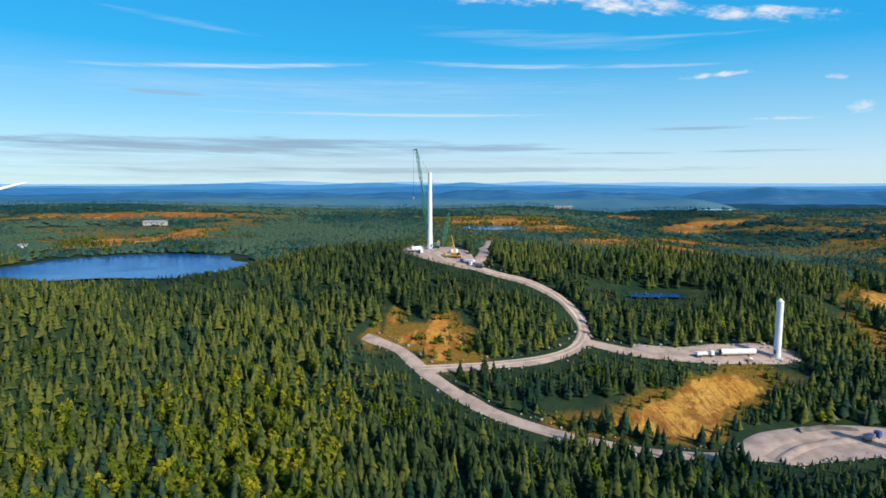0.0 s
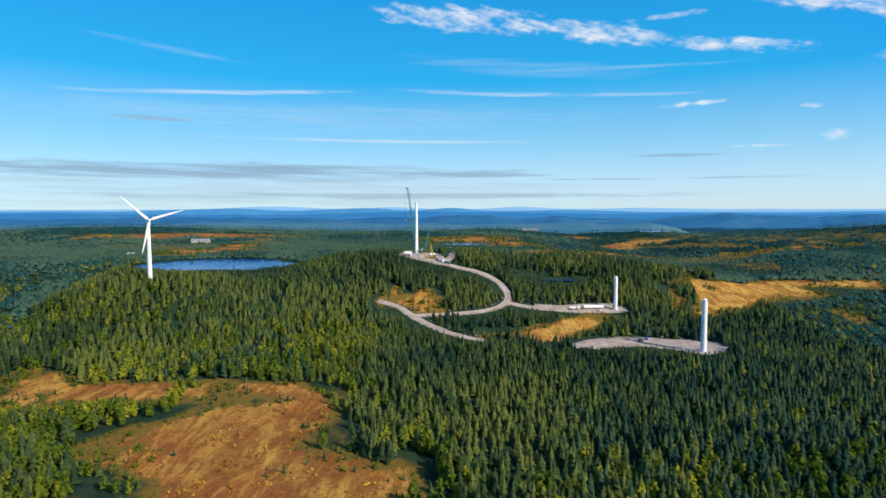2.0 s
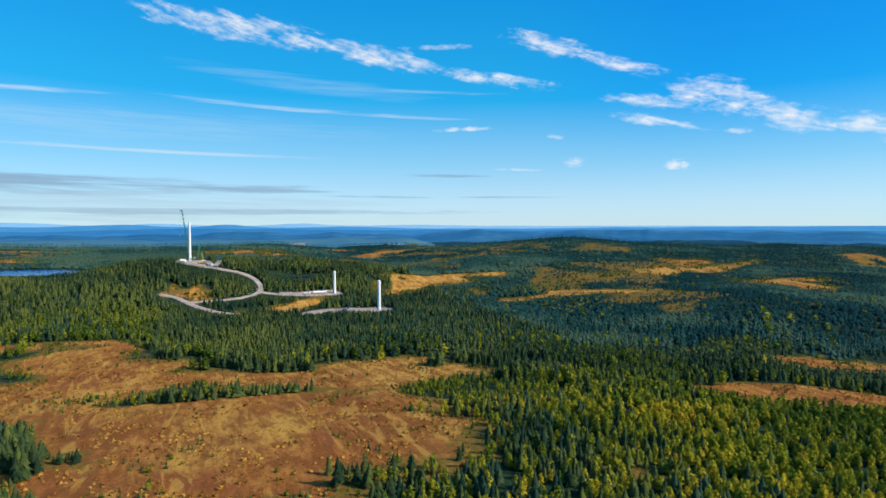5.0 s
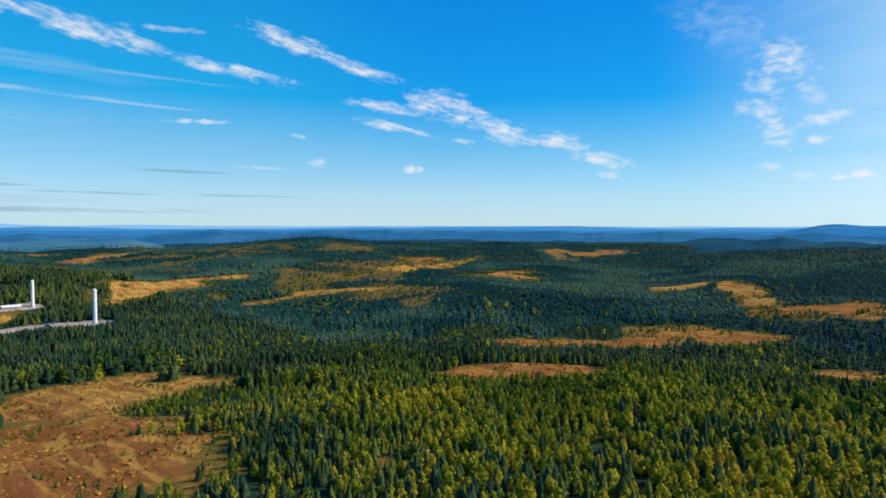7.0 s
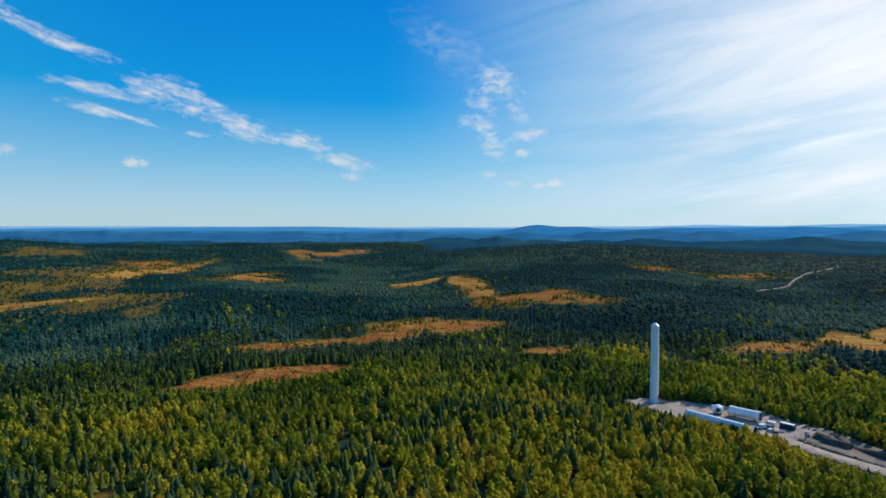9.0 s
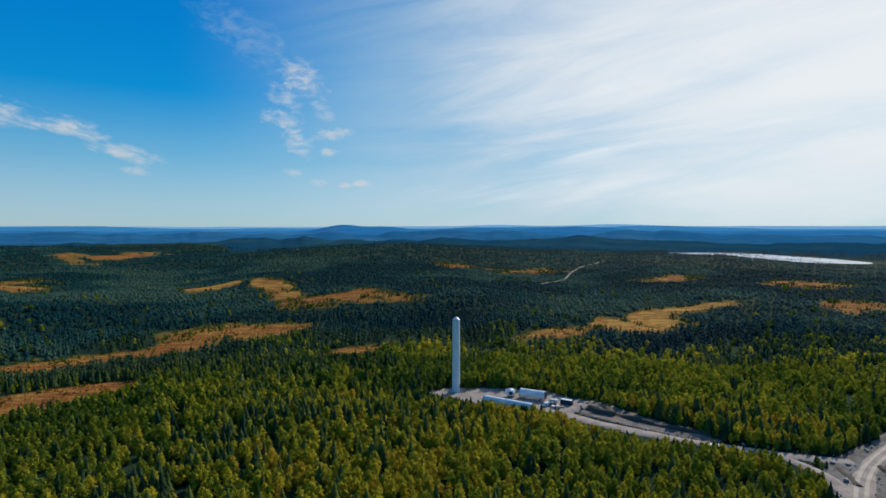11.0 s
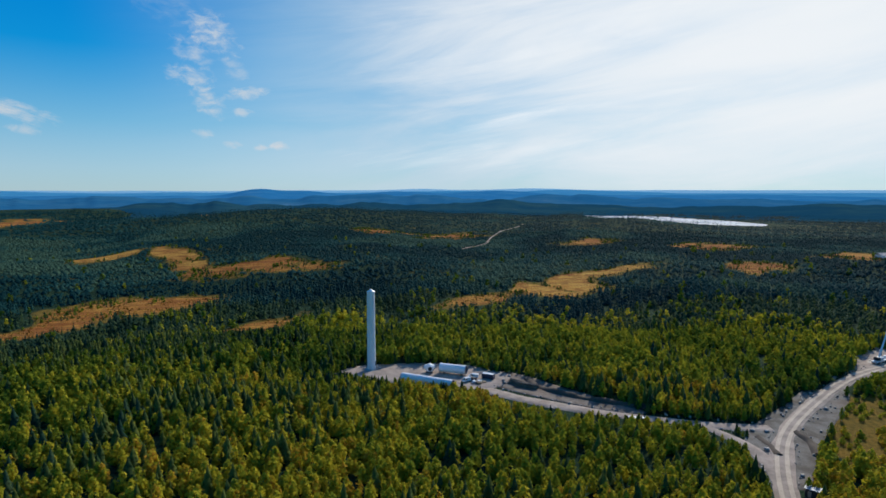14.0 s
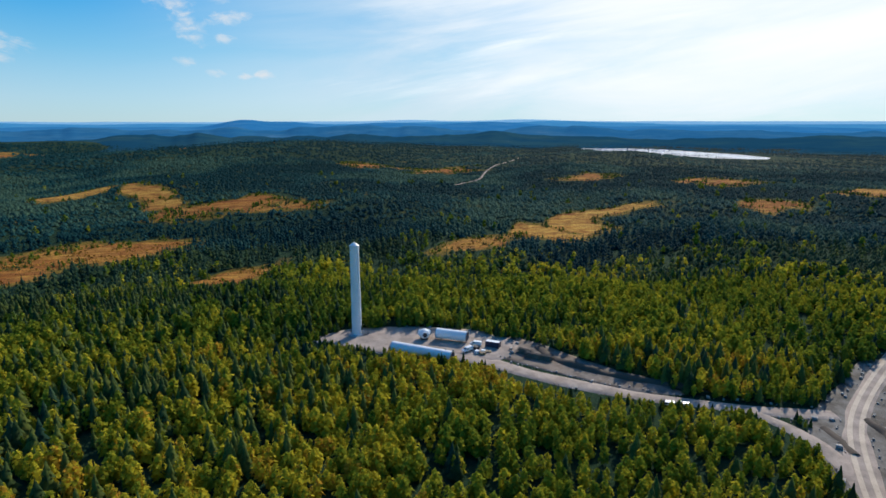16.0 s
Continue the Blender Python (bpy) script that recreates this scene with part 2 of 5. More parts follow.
M_SOIL = plain("turned_soil", (0.085, 0.062, 0.045), 0.95, 0, 0.5, 2.0)


def ground_material():
    m, n, b = material("ground_cover")
    p = where(n)
    bog = n.attribute("bog")
    big = n.noise(p, 0.035, 4, 0.6)
    mid = n.noise(p, 0.22, 5, 0.62)
    fine = n.noise(p, 1.7, 6, 0.68)
    grit = n.noise(p, 7.0, 4, 0.7)
    # heath and moss under the trees
    moss = n.mix(n.ramp(mid, 0.35, 0.65), (0.012, 0.034, 0.021), (0.026, 0.052, 0.026))
    moss = n.mix(n.math("MULTIPLY", n.ramp(fine, 0.5, 0.75), 0.3), moss, (0.075, 0.062, 0.020))
    moss = n.mix(n.math("MULTIPLY", n.ramp(grit, 0.5, 0.8), 0.5), moss, (0.018, 0.026, 0.011))
    # open mire: straw, rust and brown
    stretch = n.add("ShaderNodeMapping")
    n.put(stretch.inputs["Vector"], p)
    stretch.inputs["Rotation"].default_value = (0, 0, 0.6)
    stretch.inputs["Scale"].default_value = (1.0, 0.3, 1.0)
    flow = n.noise(stretch.outputs[0], 0.17, 5, 0.6, 1.2)
    pale = n.mix(n.ramp(flow, 0.40, 0.64), (0.62, 0.37, 0.085), (0.50, 0.245, 0.046))
    rust = n.mix(n.ramp(flow, 0.38, 0.60), (0.40, 0.160, 0.034), (0.26, 0.084, 0.028))
    mire = n.mix(n.ramp(n.math("ADD", n.attribute("straw"), n.math("MULTIPLY", n.math("SUBTRACT", big, 0.5), 1.6)), 0.2, 0.75), rust, pale)
    mire = n.mix(n.math("MULTIPLY", n.ramp(big, 0.45, 0.62), 0.7), mire, (0.50, 0.265, 0.052))
    mire = n.mix(n.math("MULTIPLY", n.ramp(mid, 0.50, 0.62), 0.75), mire, (0.21, 0.085, 0.024))
    mire = n.mix(n.math("MULTIPLY", n.ramp(fine, 0.50, 0.68), 0.65), mire, (0.13, 0.052, 0.022))
    mire = n.mix(n.math("MULTIPLY", n.ramp(grit, 0.55, 0.8), 0.5), mire, (0.10, 0.070, 0.022))
    streaky = n.noise(stretch.outputs[0], 0.8, 6, 0.68, 0.8)
    mire = n.mix(n.math("MULTIPLY", n.ramp(streaky, 0.50, 0.60), 0.6), mire, (0.17, 0.068, 0.018))
    drawn = n.add("ShaderNodeMapping")
    n.put(drawn.inputs["Vector"], p)
    drawn.inputs["Rotation"].default_value = (0, 0, 0.35)
    drawn.inputs["Scale"].default_value = (1.0, 0.2, 1.0)
    bands = n.noise(drawn.outputs[0], 0.30, 4, 0.55, 2.2)
    mire = n.mix(n.math("MULTIPLY", n.ramp(bands, 0.50, 0.58), 0.6), mire, (0.19, 0.060, 0.016))
    mire = n.mix(n.math("MULTIPLY", n.ramp(bands, 0.36, 0.44, 1.0, 0.0), 0.5), mire, (0.55, 0.31, 0.062))
    tuft = n.noise(p, 3.6, 5, 0.75)
    mire = n.mix(n.math("MULTIPLY", n.ramp(tuft, 0.52, 0.66), 0.55), mire, (0.085, 0.046, 0.018))
    mire = n.mix(n.math("MULTIPLY", n.ramp(tuft, 0.34, 0.46, 1.0, 0.0), 0.35), mire, (0.60, 0.32, 0.04))
    # thin bog wood along the mires: ochre heath between the trunks
    heath = n.math("ADD", bog, n.math("MULTIPLY", n.math("SUBTRACT", n.noise(p, 0.12, 4, 0.6), 0.5), 0.6))
    moss = n.mix(n.math("MULTIPLY", n.ramp(heath, -0.36, -0.16), 0.9), moss, n.mix(n.ramp(fine, 0.4, 0.65), (0.22, 0.13, 0.024), (0.115, 0.085, 0.018)))
    edge = n.math("ADD", bog, n.math("MULTIPLY", n.math("SUBTRACT", n.noise(p, 0.30, 5, 0.65), 0.5), 0.9))
    k = n.ramp(edge, -0.04, 0.10)
    n.put(b.inputs["Base Color"], n.mix(k, moss, mire))
    b.inputs["Roughness"].default_value = 0.95
    b.inputs["Specular IOR Level"].default_value = 0.03
    bumped(n, b, n.math("ADD", n.math("MULTIPLY", fine, 0.8), n.math("MULTIPLY", grit, 0.4)), 0.8, 0.25)
    return m


def gravel_material(name, light, dark):
    m, n, b = material(name)
    p = where(n)
    mid = n.noise(p, 0.5, 5, 0.6)
    fine = n.noise(p, 5.0, 6, 0.7)
    big = n.noise(p, 0.12, 3, 0.6)
    col = n.mix(n.ramp(mid, 0.38, 0.66), light, dark)
    col = n.mix(n.math("MULTIPLY", n.ramp(fine, 0.5, 0.75), 0.6), col, tuple(0.55 * v for v in dark))
    col = n.mix(n.math("MULTIPLY", n.ramp(big, 0.5, 0.7), 0.35), col, (0.32, 0.22, 0.15))
    n.put(b.inputs["Base Color"], col)
    b.inputs["Roughness"].default_value = 0.93
    b.inputs["Specular IOR Level"].default_value = 0.2
    bumped(n, b, n.math("ADD", fine, mid), 0.6, 0.08)
    return m


def water_material(name, waves, gloss):
    m, n, b = material(name)
    p = where(n)
    # Part of the sky's blue reflection is put into the base colour.
    b.inputs["Base Color"].default_value = (0.003, 0.070, 0.27, 1)
    b.inputs["Specular IOR Level"].default_value = gloss
    b.inputs["Roughness"].default_value = 0.09
    b.inputs["IOR"].default_value = 1.33
    f = n.noise(p, 0.9, 4, 0.6)
    n.put(b.inputs["Roughness"], n.ramp(n.noise(p, 0.05, 3, 0.6), 0.35, 0.7, 0.06, 0.22))
    bumped(n, b, f, waves, 0.06)
    return m


def leaf_material(name, a, bcol, c, through=0.0):
    """Needles or leaves: tone differs from tree to tree and from clump to clump."""
    m, n, b = material(name)
    tone = n.attribute("tone")
    isl = n.add("ShaderNodeNewGeometry").outputs["Random Per Island"]
    own = n.add("ShaderNodeObjectInfo").outputs["Random"]
    v = n.math("ADD", tone, n.math("MULTIPLY", n.math("SUBTRACT", isl, 0.5), 0.35))
    v = n.math("ADD", v, n.math("MULTIPLY", n.math("SUBTRACT", own, 0.5), 0.5))
    col = n.mix(n.ramp(v, 0.15, 0.6), a, bcol)
    col = n.mix(n.ramp(v, 0.6, 1.0), col, c)
    if through > 0.4:
        col = n.mix(n.math("MULTIPLY", n.ramp(v, 1.17, 1.26), 0.6), col, (0.46, 0.17, 0.03))
    f = n.noise(where(n), 6.0, 3, 0.7)
    col = n.mix(n.math("MULTIPLY", n.ramp(f, 0.45, 0.75), 0.5), col, tuple(0.4 * q for q in a))
    n.put(b.inputs["Base Color"], col)
    b.inputs["Roughness"].default_value = 0.9
    b.inputs["Specular IOR Level"].default_value = 0.04
    if through:
        tr = n.add("ShaderNodeBsdfTranslucent")
        n.put(tr.inputs["Color"], col)
        mx = n.add("ShaderNodeMixShader")
        mx.inputs[0].default_value = through
        n.tree.links.new(b.outputs[0], mx.inputs[1])
        n.tree.links.new(tr.outputs[0], mx.inputs[2])
        n.tree.links.new(mx.outputs[0], n.tree.nodes["Material Output"].inputs["Surface"])
    return m


def distance_material(name, c, c2):
    """Far hills of the backdrop, with distance haze painted into the base colour."""
    m, n, b = material(name)
    p = where(n)
    st = n.add("ShaderNodeMapping")
    n.put(st.inputs["Vector"], p)
    st.inputs["Scale"].default_value = (1.0, 1.0, 3.5)
    f = n.noise(st.outputs[0], 0.012, 6, 0.65)
    g = n.noise(st.outputs[0], 0.045, 5, 0.6)
    col = n.mix(n.ramp(f, 0.40, 0.68), c, c2)
    col = n.mix(n.math("MULTIPLY", n.ramp(g, 0.56, 0.70), 0.55), col, tuple(0.75 * u for u in c))
    n.put(b.inputs["Base Color"], n.mix(n.math("MULTIPLY", n.ramp(f, 0.62, 0.72), 0.35), col, tuple(0.12 + 0.9 * u for u in c2)))
    b.inputs["Roughness"].default_value = 1.0
    b.inputs["Specular IOR Level"].default_value = 0.0
    return m


M_GROUND = ground_material()
M_GRAVEL = gravel_material("gravel", (0.41, 0.33, 0.275), (0.27, 0.22, 0.185))
M_TRACK = gravel_material("worn_gravel", (0.58, 0.48, 0.37), (0.47, 0.38, 0.295))
M_VERGE = gravel_material("stony_verge", (0.19, 0.175, 0.155), (0.10, 0.085, 0.07))
M_SPOIL = gravel_material("turned_stony_soil", (0.22, 0.185, 0.155), (0.10, 0.08, 0.065))
M_WATER = water_material("rippled_lake_water", 1.0, 0.22)
M_CALM = water_material("calm_lake_water", 0.08, 1.0)
M_SPRUCE = leaf_material("spruce_needles", (0.020, 0.043, 0.021), (0.050, 0.082, 0.028), (0.120, 0.145, 0.032), 0.22)
# Dark stands near by; further off the darker blue doubles as painted haze.
M_DARK_SPRUCE = leaf_material("dark_spruce_needles", (0.009, 0.031, 0.021), (0.021, 0.053, 0.032), (0.050, 0.084, 0.038), 0.12)
# Distance haze is painted into the needle colour of the far stands.
M_HAZED = leaf_material("far_spruce_haze_tint", (0.005, 0.036, 0.037), (0.014, 0.063, 0.058), (0.056, 0.108, 0.068), 0.08)
M_TUSSOCK = leaf_material("dry_sedge", (0.14, 0.066, 0.016), (0.32, 0.155, 0.030), (0.55, 0.31, 0.058), 0.25)
M_BIRCH = leaf_material("birch_leaves", (0.092, 0.145, 0.018), (0.26, 0.280, 0.024), (0.52, 0.430, 0.032), 0.42)


# ---------------------------------------------------------------- the lie of the land
def sstep(a, b, v):
    t = np.clip((v - a) / (b - a), 0, 1)
    return t * t * (3 - 2 * t)


LAKES = [(-236, 944, 84, 70, 0, -62.5), (70, 1290, 46, 34, -8, -60), (141, 888, 30, 11, -6, -74.5),
         (1820, -1015, 380, 140, 11.6, -93), (593, 1756, 30, 50, -58, -56)]
HILLS = [(1040, 1470, 360, 300, 33), (1500, 420, 330, 330, 26), (1900, 60, 420, 300, 42),
         (420, 1900, 300, 260, 22), (1500, -700, 350, 300, 12), (-900, 1900, 500, 400, 25)]


def turned(x, y, e):
    c, s = math.cos(radians(e[4])), math.sin(radians(e[4]))
    u = ((x - e[0]) * c + (y - e[1]) * s) / e[2]
    v = (-(x - e[0]) * s + (y - e[1]) * c) / e[3]
    return np.hypot(u, v)


def land(x, y):
    """Height of the ground below the eye, in plan metres."""
    x, y = np.asarray(x, float), np.asarray(y, float)
    low = sstep(200, 480, y) * (1 - sstep(380, 620, x))
    z = -95 - 14 * low + (36 + 13 * (1 - sstep(150, 420, x))) * sstep(715, 965, y) * (1 - 0.35 * sstep(150, 450, x))
    z = z + 9 * np.exp(-((x + 12) / 110) ** 2 - ((y - 945) / 70) ** 2)
    z = z + 28 * np.exp(-((x + 246) / 95) ** 2 - ((y - 800) / 70) ** 2)
    for cx, cy, sx, sy, h in HILLS:
        z = z + h * np.exp(-((x - cx) / sx) ** 2 - ((y - cy) / sy) ** 2)
    z = z + (lattice_noise(x, y, 60, 1) - 0.5) * 1.6 * sstep(150, 260, np.hypot(x, y))
    r, bearing = np.hypot(x, y), np.degrees(np.arctan2(x, y))
    roll = (lattice_noise(x, y, 240, 17) - 0.5) * 17 + (lattice_noise(x, y, 95, 18) - 0.5) * 6
    z = z + roll * sstep(620, 900, r) * sstep(20, 34, bearing)
    z = z - 30 * sstep(1650, 2450, r) * (1 - sstep(16, 34, bearing))
    z = z - 11 * sstep(395, 470, r) * (1 - sstep(660, 800, r)) * sstep(48, 60, bearing) * (1 - sstep(112, 124, bearing))
    for e in LAKES:
        d = turned(x, y, e)
        k = 1 - sstep(1.05, 1.7, d)
        z = z * (1 - k) + (e[5] + 0.6 - 2.2 * (1 - sstep(0.85, 1.12, d))) * k
    return z


def at(x, y, up=0.0):
    """A place on the ground, in the scene's metres."""
    return Vector((S * x, S * y, S * (float(land(x, y)) + FLOOR + up)))


def lattice_noise(x, y, scale, seed):
    """Smooth value noise on arrays, 0 to 1."""
    x, y = x / scale, y / scale
    xi, yi = np.floor(x).astype(np.int64), np.floor(y).astype(np.int64)
    fx, fy = x - xi, y - yi
    fx, fy = fx * fx * (3 - 2 * fx), fy * fy * (3 - 2 * fy)

    def h(i, j):
        k = (i * 374761393 + j * 668265263 + seed * 974634777) & 0xFFFFFFFF
        k = ((k ^ (k >> 13)) * 1274126177) & 0xFFFFFFFF
        return ((k ^ (k >> 16)) & 0xFFFF) / 65535.0

    a = h(xi, yi) * (1 - fx) + h(xi + 1, yi) * fx
    b = h(xi, yi + 1) * (1 - fx) + h(xi + 1, yi + 1) * fx
    return a * (1 - fy) + b * fy


# open mires: centre, half length, half width, bearing, share of pale straw
MIRES_NEAR = [(33, 330, 147, 76, -36, 0.3), (10, 278, 70, 60, -34, 0.3), (120, 390, 112, 34, -20, 0.5), (-4, 442, 136, 34, -7, 0.45), (100, 264, 58, 30, -15, 0.35),
              (-250, 655, 58, 16, -40, 0.5), (-168, 616, 98, 24, -8, 0.4), (-95, 560, 50, 30, 80, 0.3), (-75, 505, 62, 46, -10, 0.3),
              (-185, 405, 150, 56, -8, 0.4), (123, 777, 56, 19, 0, 0.95), (-5, 833, 36, 15, -14, 0.2)]
MIRES_RIGHT = [(480, 284, 100, 22, -42, 0.1), (606, 184, 74, 36, -56, 0.0), (317, 221, 50, 20, -44, 0.3), (507, 66, 33, 20, -45, 0.3),
               (410, 150, 48, 14, -70, 0.4), (849, 221, 112, 30, -138, 0.5), (769, 112, 66, 34, -62, 0.3), (906, 337, 40, 34, -37, 0.8),
               (580, -131, 56, 22, -49, 0.2), (632, -214, 42, 28, -139, 1.0), (676, -300, 104, 20, -57, 0.8), (643, -494, 50, 30, -124, 0.2),
               (728, -683, 38, 40, -128, 0.1), (921, -586, 50, 44, -155, 0.0)]
MIRES_FAR = [(332, 872, 94, 36, 6, 1.0), (465, 906, 84, 18, 3, 0.8), (492, 726, 146, 20, -40, 0.75), (866, 862, 230, 28, 13, 0.6),
             (439, 1528, 150, 48, 40, 0.2), (889, 666, 76, 84, -70, 0.6), (1590, 841, 220, 60, 4, 0.2), (1301, -70, 44, 70, -71, 0.0),
             (1267, -213, 95, 46, -41, 0.1), (1700, 330, 150, 40, -60, 0.1), (1050, -420, 70, 30, -70, 0.1), (990, 973, 28, 70, -58, 0.2)]
MIRES_NORTH = [(85, 1420, 105, 110, 0, 0.35), (140, 1270, 70, 48, 30, 0.4), (392, 1709, 31, 40, 18, 0.1), (152, 900, 38, 5, -6, 0.2), (-286, 1183, 60, 60, -10, 0.2), (-333, 1091, 60, 45, 0, 0.5), (-60, 1030, 40, 12, 0, 0.4),
               (250, 1080, 60, 34, 10, 0.0), (330, 1260, 80, 30, 20, 0.3), (-500, 1500, 160, 60, 10, 0.2), (640, 1250, 110, 34, 20, 0.1),
               (190, 1100, 50, 26, 0, 0.4)]
MIRES = MIRES_NEAR + MIRES_RIGHT + MIRES_FAR + MIRES_NORTH
# wooded tongues and islets inside the great mire
ISLES = [(4, 392, 66, 8, -8), (158, 316, 46, 24, -40), (-218, 528, 98, 46, -12)]


def straw(x, y):
    """Share of pale straw-coloured sedge on the mires, 0 to 1."""
    near = np.full(np.shape(x), -1.0)
    out = np.zeros(np.shape(x))
    for e in MIRES:
        d = 1 - turned(x, y, e)
        out = np.where(d > near, e[5], out)
        near = np.maximum(near, d)
    return out


def mire(x, y):
    """Above 0 on open mire, below 0 in the forest."""
    out = np.full(np.shape(x), -1.0)
    wander = 1 + 0.5 * sstep(500, 900, np.hypot(x, y))
    x, y = x + 44 * wander * (lattice_noise(x, y, 85, 61) - 0.5), y + 44 * wander * (lattice_noise(x, y, 85, 62) - 0.5)
    for e in MIRES:
        out = np.maximum(out, 1 - turned(x, y, e))
    for e in ISLES:
        d = turned(x, y, e)
        out = np.where(d < 1.15, np.minimum(out, (d - 1.0) * 3.0), out)
    fray = (lattice_noise(x, y, 46, 71) - 0.5) * 0.75 + (lattice_noise(x, y, 17, 72) - 0.5) * 0.45
    island = 0.55 * sstep(0.62, 0.74, lattice_noise(x, y, 34, 73)) * sstep(480, 620, np.hypot(x, y))
    calm = 0.45 * (np.abs(x) < 330) * (y > 560) * (y < 1000)
    return out + fray * (1 - calm) * (1 - sstep(0.25, 0.6, out)) - island


def bend_heath(x, y):
    """Above 0 on the open heath beside the bend of the road."""
    return 1 - turned(x, y, (212, -224, 48, 42, -94)) + 0.5 * (lattice_noise(x, y, 12, 93) - 0.5)


def thin_wood(x, y):
    """Share of open heath in the woods further off, 0 to 1."""
    r = np.hypot(x, y)
    n = lattice_noise(x, y, 150, 91) * 0.55 + lattice_noise(x, y, 52, 92) * 0.45
    woods = (1 - sstep(420, 520, x)) * (1 - sstep(960, 1060, y))
    return sstep(0.52, 0.62, n) * sstep(560, 700, r) * (1 - sstep(1400, 1900, r)) * (1 - woods) * (1 - 0.85 * sstep(44, 62, np.degrees(np.arctan2(x, y))))


ROAD_C = [(-6, 940), (4, 921), (18, 914), (37, 901), (56, 891), (71, 876), (80, 854), (79, 832), (69, 817), (51, 808), (27, 803), (10, 801), (-12, 799)]
ROAD_M = [(78, 826), (101, 816), (127, 811), (158, 810), (184, 812)]
ROAD_L = [(-44, 829), (-25, 817), (-12, 799), (4, 779), (23, 760), (50, 742), (85, 728), (125, 726)]
ROAD_N = [(118, 728), (140, 742), (172, 746), (205, 738)]
ROAD_P = [(306, -45), (292, -66), (277, -80), (263, -96), (250, -114), (241, -133), (234, -151), (229, -171)]
ROAD_Q = [(120, -98), (150, -119), (172, -133), (194, -148), (216, -166), (234, -186), (256, -217), (273, -245), (286, -272), (296, -300), (310, -330)]
ROAD_V = [(236, -143), (225, -148), (212, -150), (198, -147), (184, -140)]
ROAD_BACK = [(20, 914), (30, 940), (32, 985), (40, 1040), (48, 1100)]
ROAD_FAR = [(1000, -190), (1049, -216), (1130, -262), (1250, -300), (1373, -360), (1500, -450)]
ROADS = [("road", ROAD_C, 6.5), ("road", ROAD_M, 7), ("road", ROAD_L, 6.5), ("road", ROAD_N, 11), ("road", ROAD_P, 6.5),
         ("road", ROAD_Q, 6.5), ("road", ROAD_V, 4.5), ("road", ROAD_BACK, 6), ("road", ROAD_FAR, 3.4)]
PAD_M = [(104, 822), (128, 819), (150, 822), (177, 822), (191, 814), (182, 804), (155, 803), (134, 804), (106, 811)]
PAD_N = [(118, 727), (139, 740), (183, 744), (224, 740), (240, 726), (228, 706), (206, 699), (190, 715), (165, 725), (135, 719)]
PAD_P = [(331, 6), (341, -12), (339, -39), (327, -70), (309, -84), (293, -70), (300, -45), (314, -16)]
PAD_Q = [(289, -266), (312, -290), (324, -318), (320, -345), (296, -342), (282, -310), (278, -284)]
PAD_C = [(-32, 950), (-20, 972), (8, 972), (20, 940), (20, 910), (2, 916), (-20, 932)]
VERGE = [(240, -176), (252, -196), (266, -218), (262, -236), (246, -222), (226, -196), (206, -172), (184, -152), (190, -138), (210, -146), (228, -160)]
CUT = [(318, -82), (308, -93), (291, -103), (274, -114), (260, -124), (250, -128), (255, -112), (268, -98), (282, -84), (298, -72), (312, -78)]
PADS = [PAD_M, PAD_N, PAD_P, PAD_Q, PAD_C]


def spline(pts, step):
    """Points along a smooth line through the given ones."""
    p = np.array([pts[0]] + list(pts) + [pts[-1]], float)
    out = []
    for i in range(1, len(p) - 2):
        a, b, c, d = p[i - 1], p[i], p[i + 1], p[i + 2]
        k = max(2, int(np.hypot(*(c - b)) / step))
        for t in np.arange(k) / k:
            out.append(0.5 * (2 * b + (c - a) * t + (2 * a - 5 * b + 4 * c - d) * t * t + (3 * b - a - 3 * c + d) * t ** 3))
    out.append(p[-2])
    return np.array(out)


def road_gap(x, y):
    """Distance to the nearest road's edge."""
    out = np.full(np.shape(x), 1e6)
    for _, pts, width in ROADS:
        q = np.array(pts, float)
        for a, b in zip(q[:-1], q[1:]):
            d = b - a
            t = np.clip(((x - a[0]) * d[0] + (y - a[1]) * d[1]) / (d @ d), 0, 1)
            out = np.minimum(out, np.hypot(x - a[0] - t * d[0], y - a[1] - t * d[1]) - width / 2)
    return out


def inside(x, y, poly):
    out = np.zeros(np.shape(x), bool)
    q = np.array(poly, float)
    for (x0, y0), (x1, y1) in zip(q, np.roll(q, -1, axis=0)):
        cross = ((y0 > y) != (y1 > y)) & (x < (x1 - x0) * (y - y0) / (y1 - y0 + 1e-9) + x0)
        out ^= cross
    return out


def open_ground(x, y):
    """True where no tree can stand."""
    out = (mire(x, y) + (lattice_noise(x, y, 9, 5) - 0.5) * 0.5 > 0.02) | (road_gap(x, y) < 2.0)
    out |= (road_gap(x, y) < 8.0) & (x > 236) & (x < 310) & (y > -160) & (y < -70) & (x + 0.93 * y > 153 + 6 * lattice_noise(x, y, 8, 9))
    for poly in PADS + [VERGE, CUT]:
        out |= inside(x, y, poly)
    for e in LAKES:
        out |= turned(x, y, e) < 1.07
    return out


# ---------------------------------------------------------------- mesh helpers
def thing(name, place, turn=0.0, label="", category="", group="", kind=""):
    ob = new(name)
    ob.empty_display_size = 0.2
    ob.matrix_world = Matrix.Translation(place) @ Matrix.Rotation(radians(turn), 4, "Z")
    return tagged(ob, label, category, group, kind)


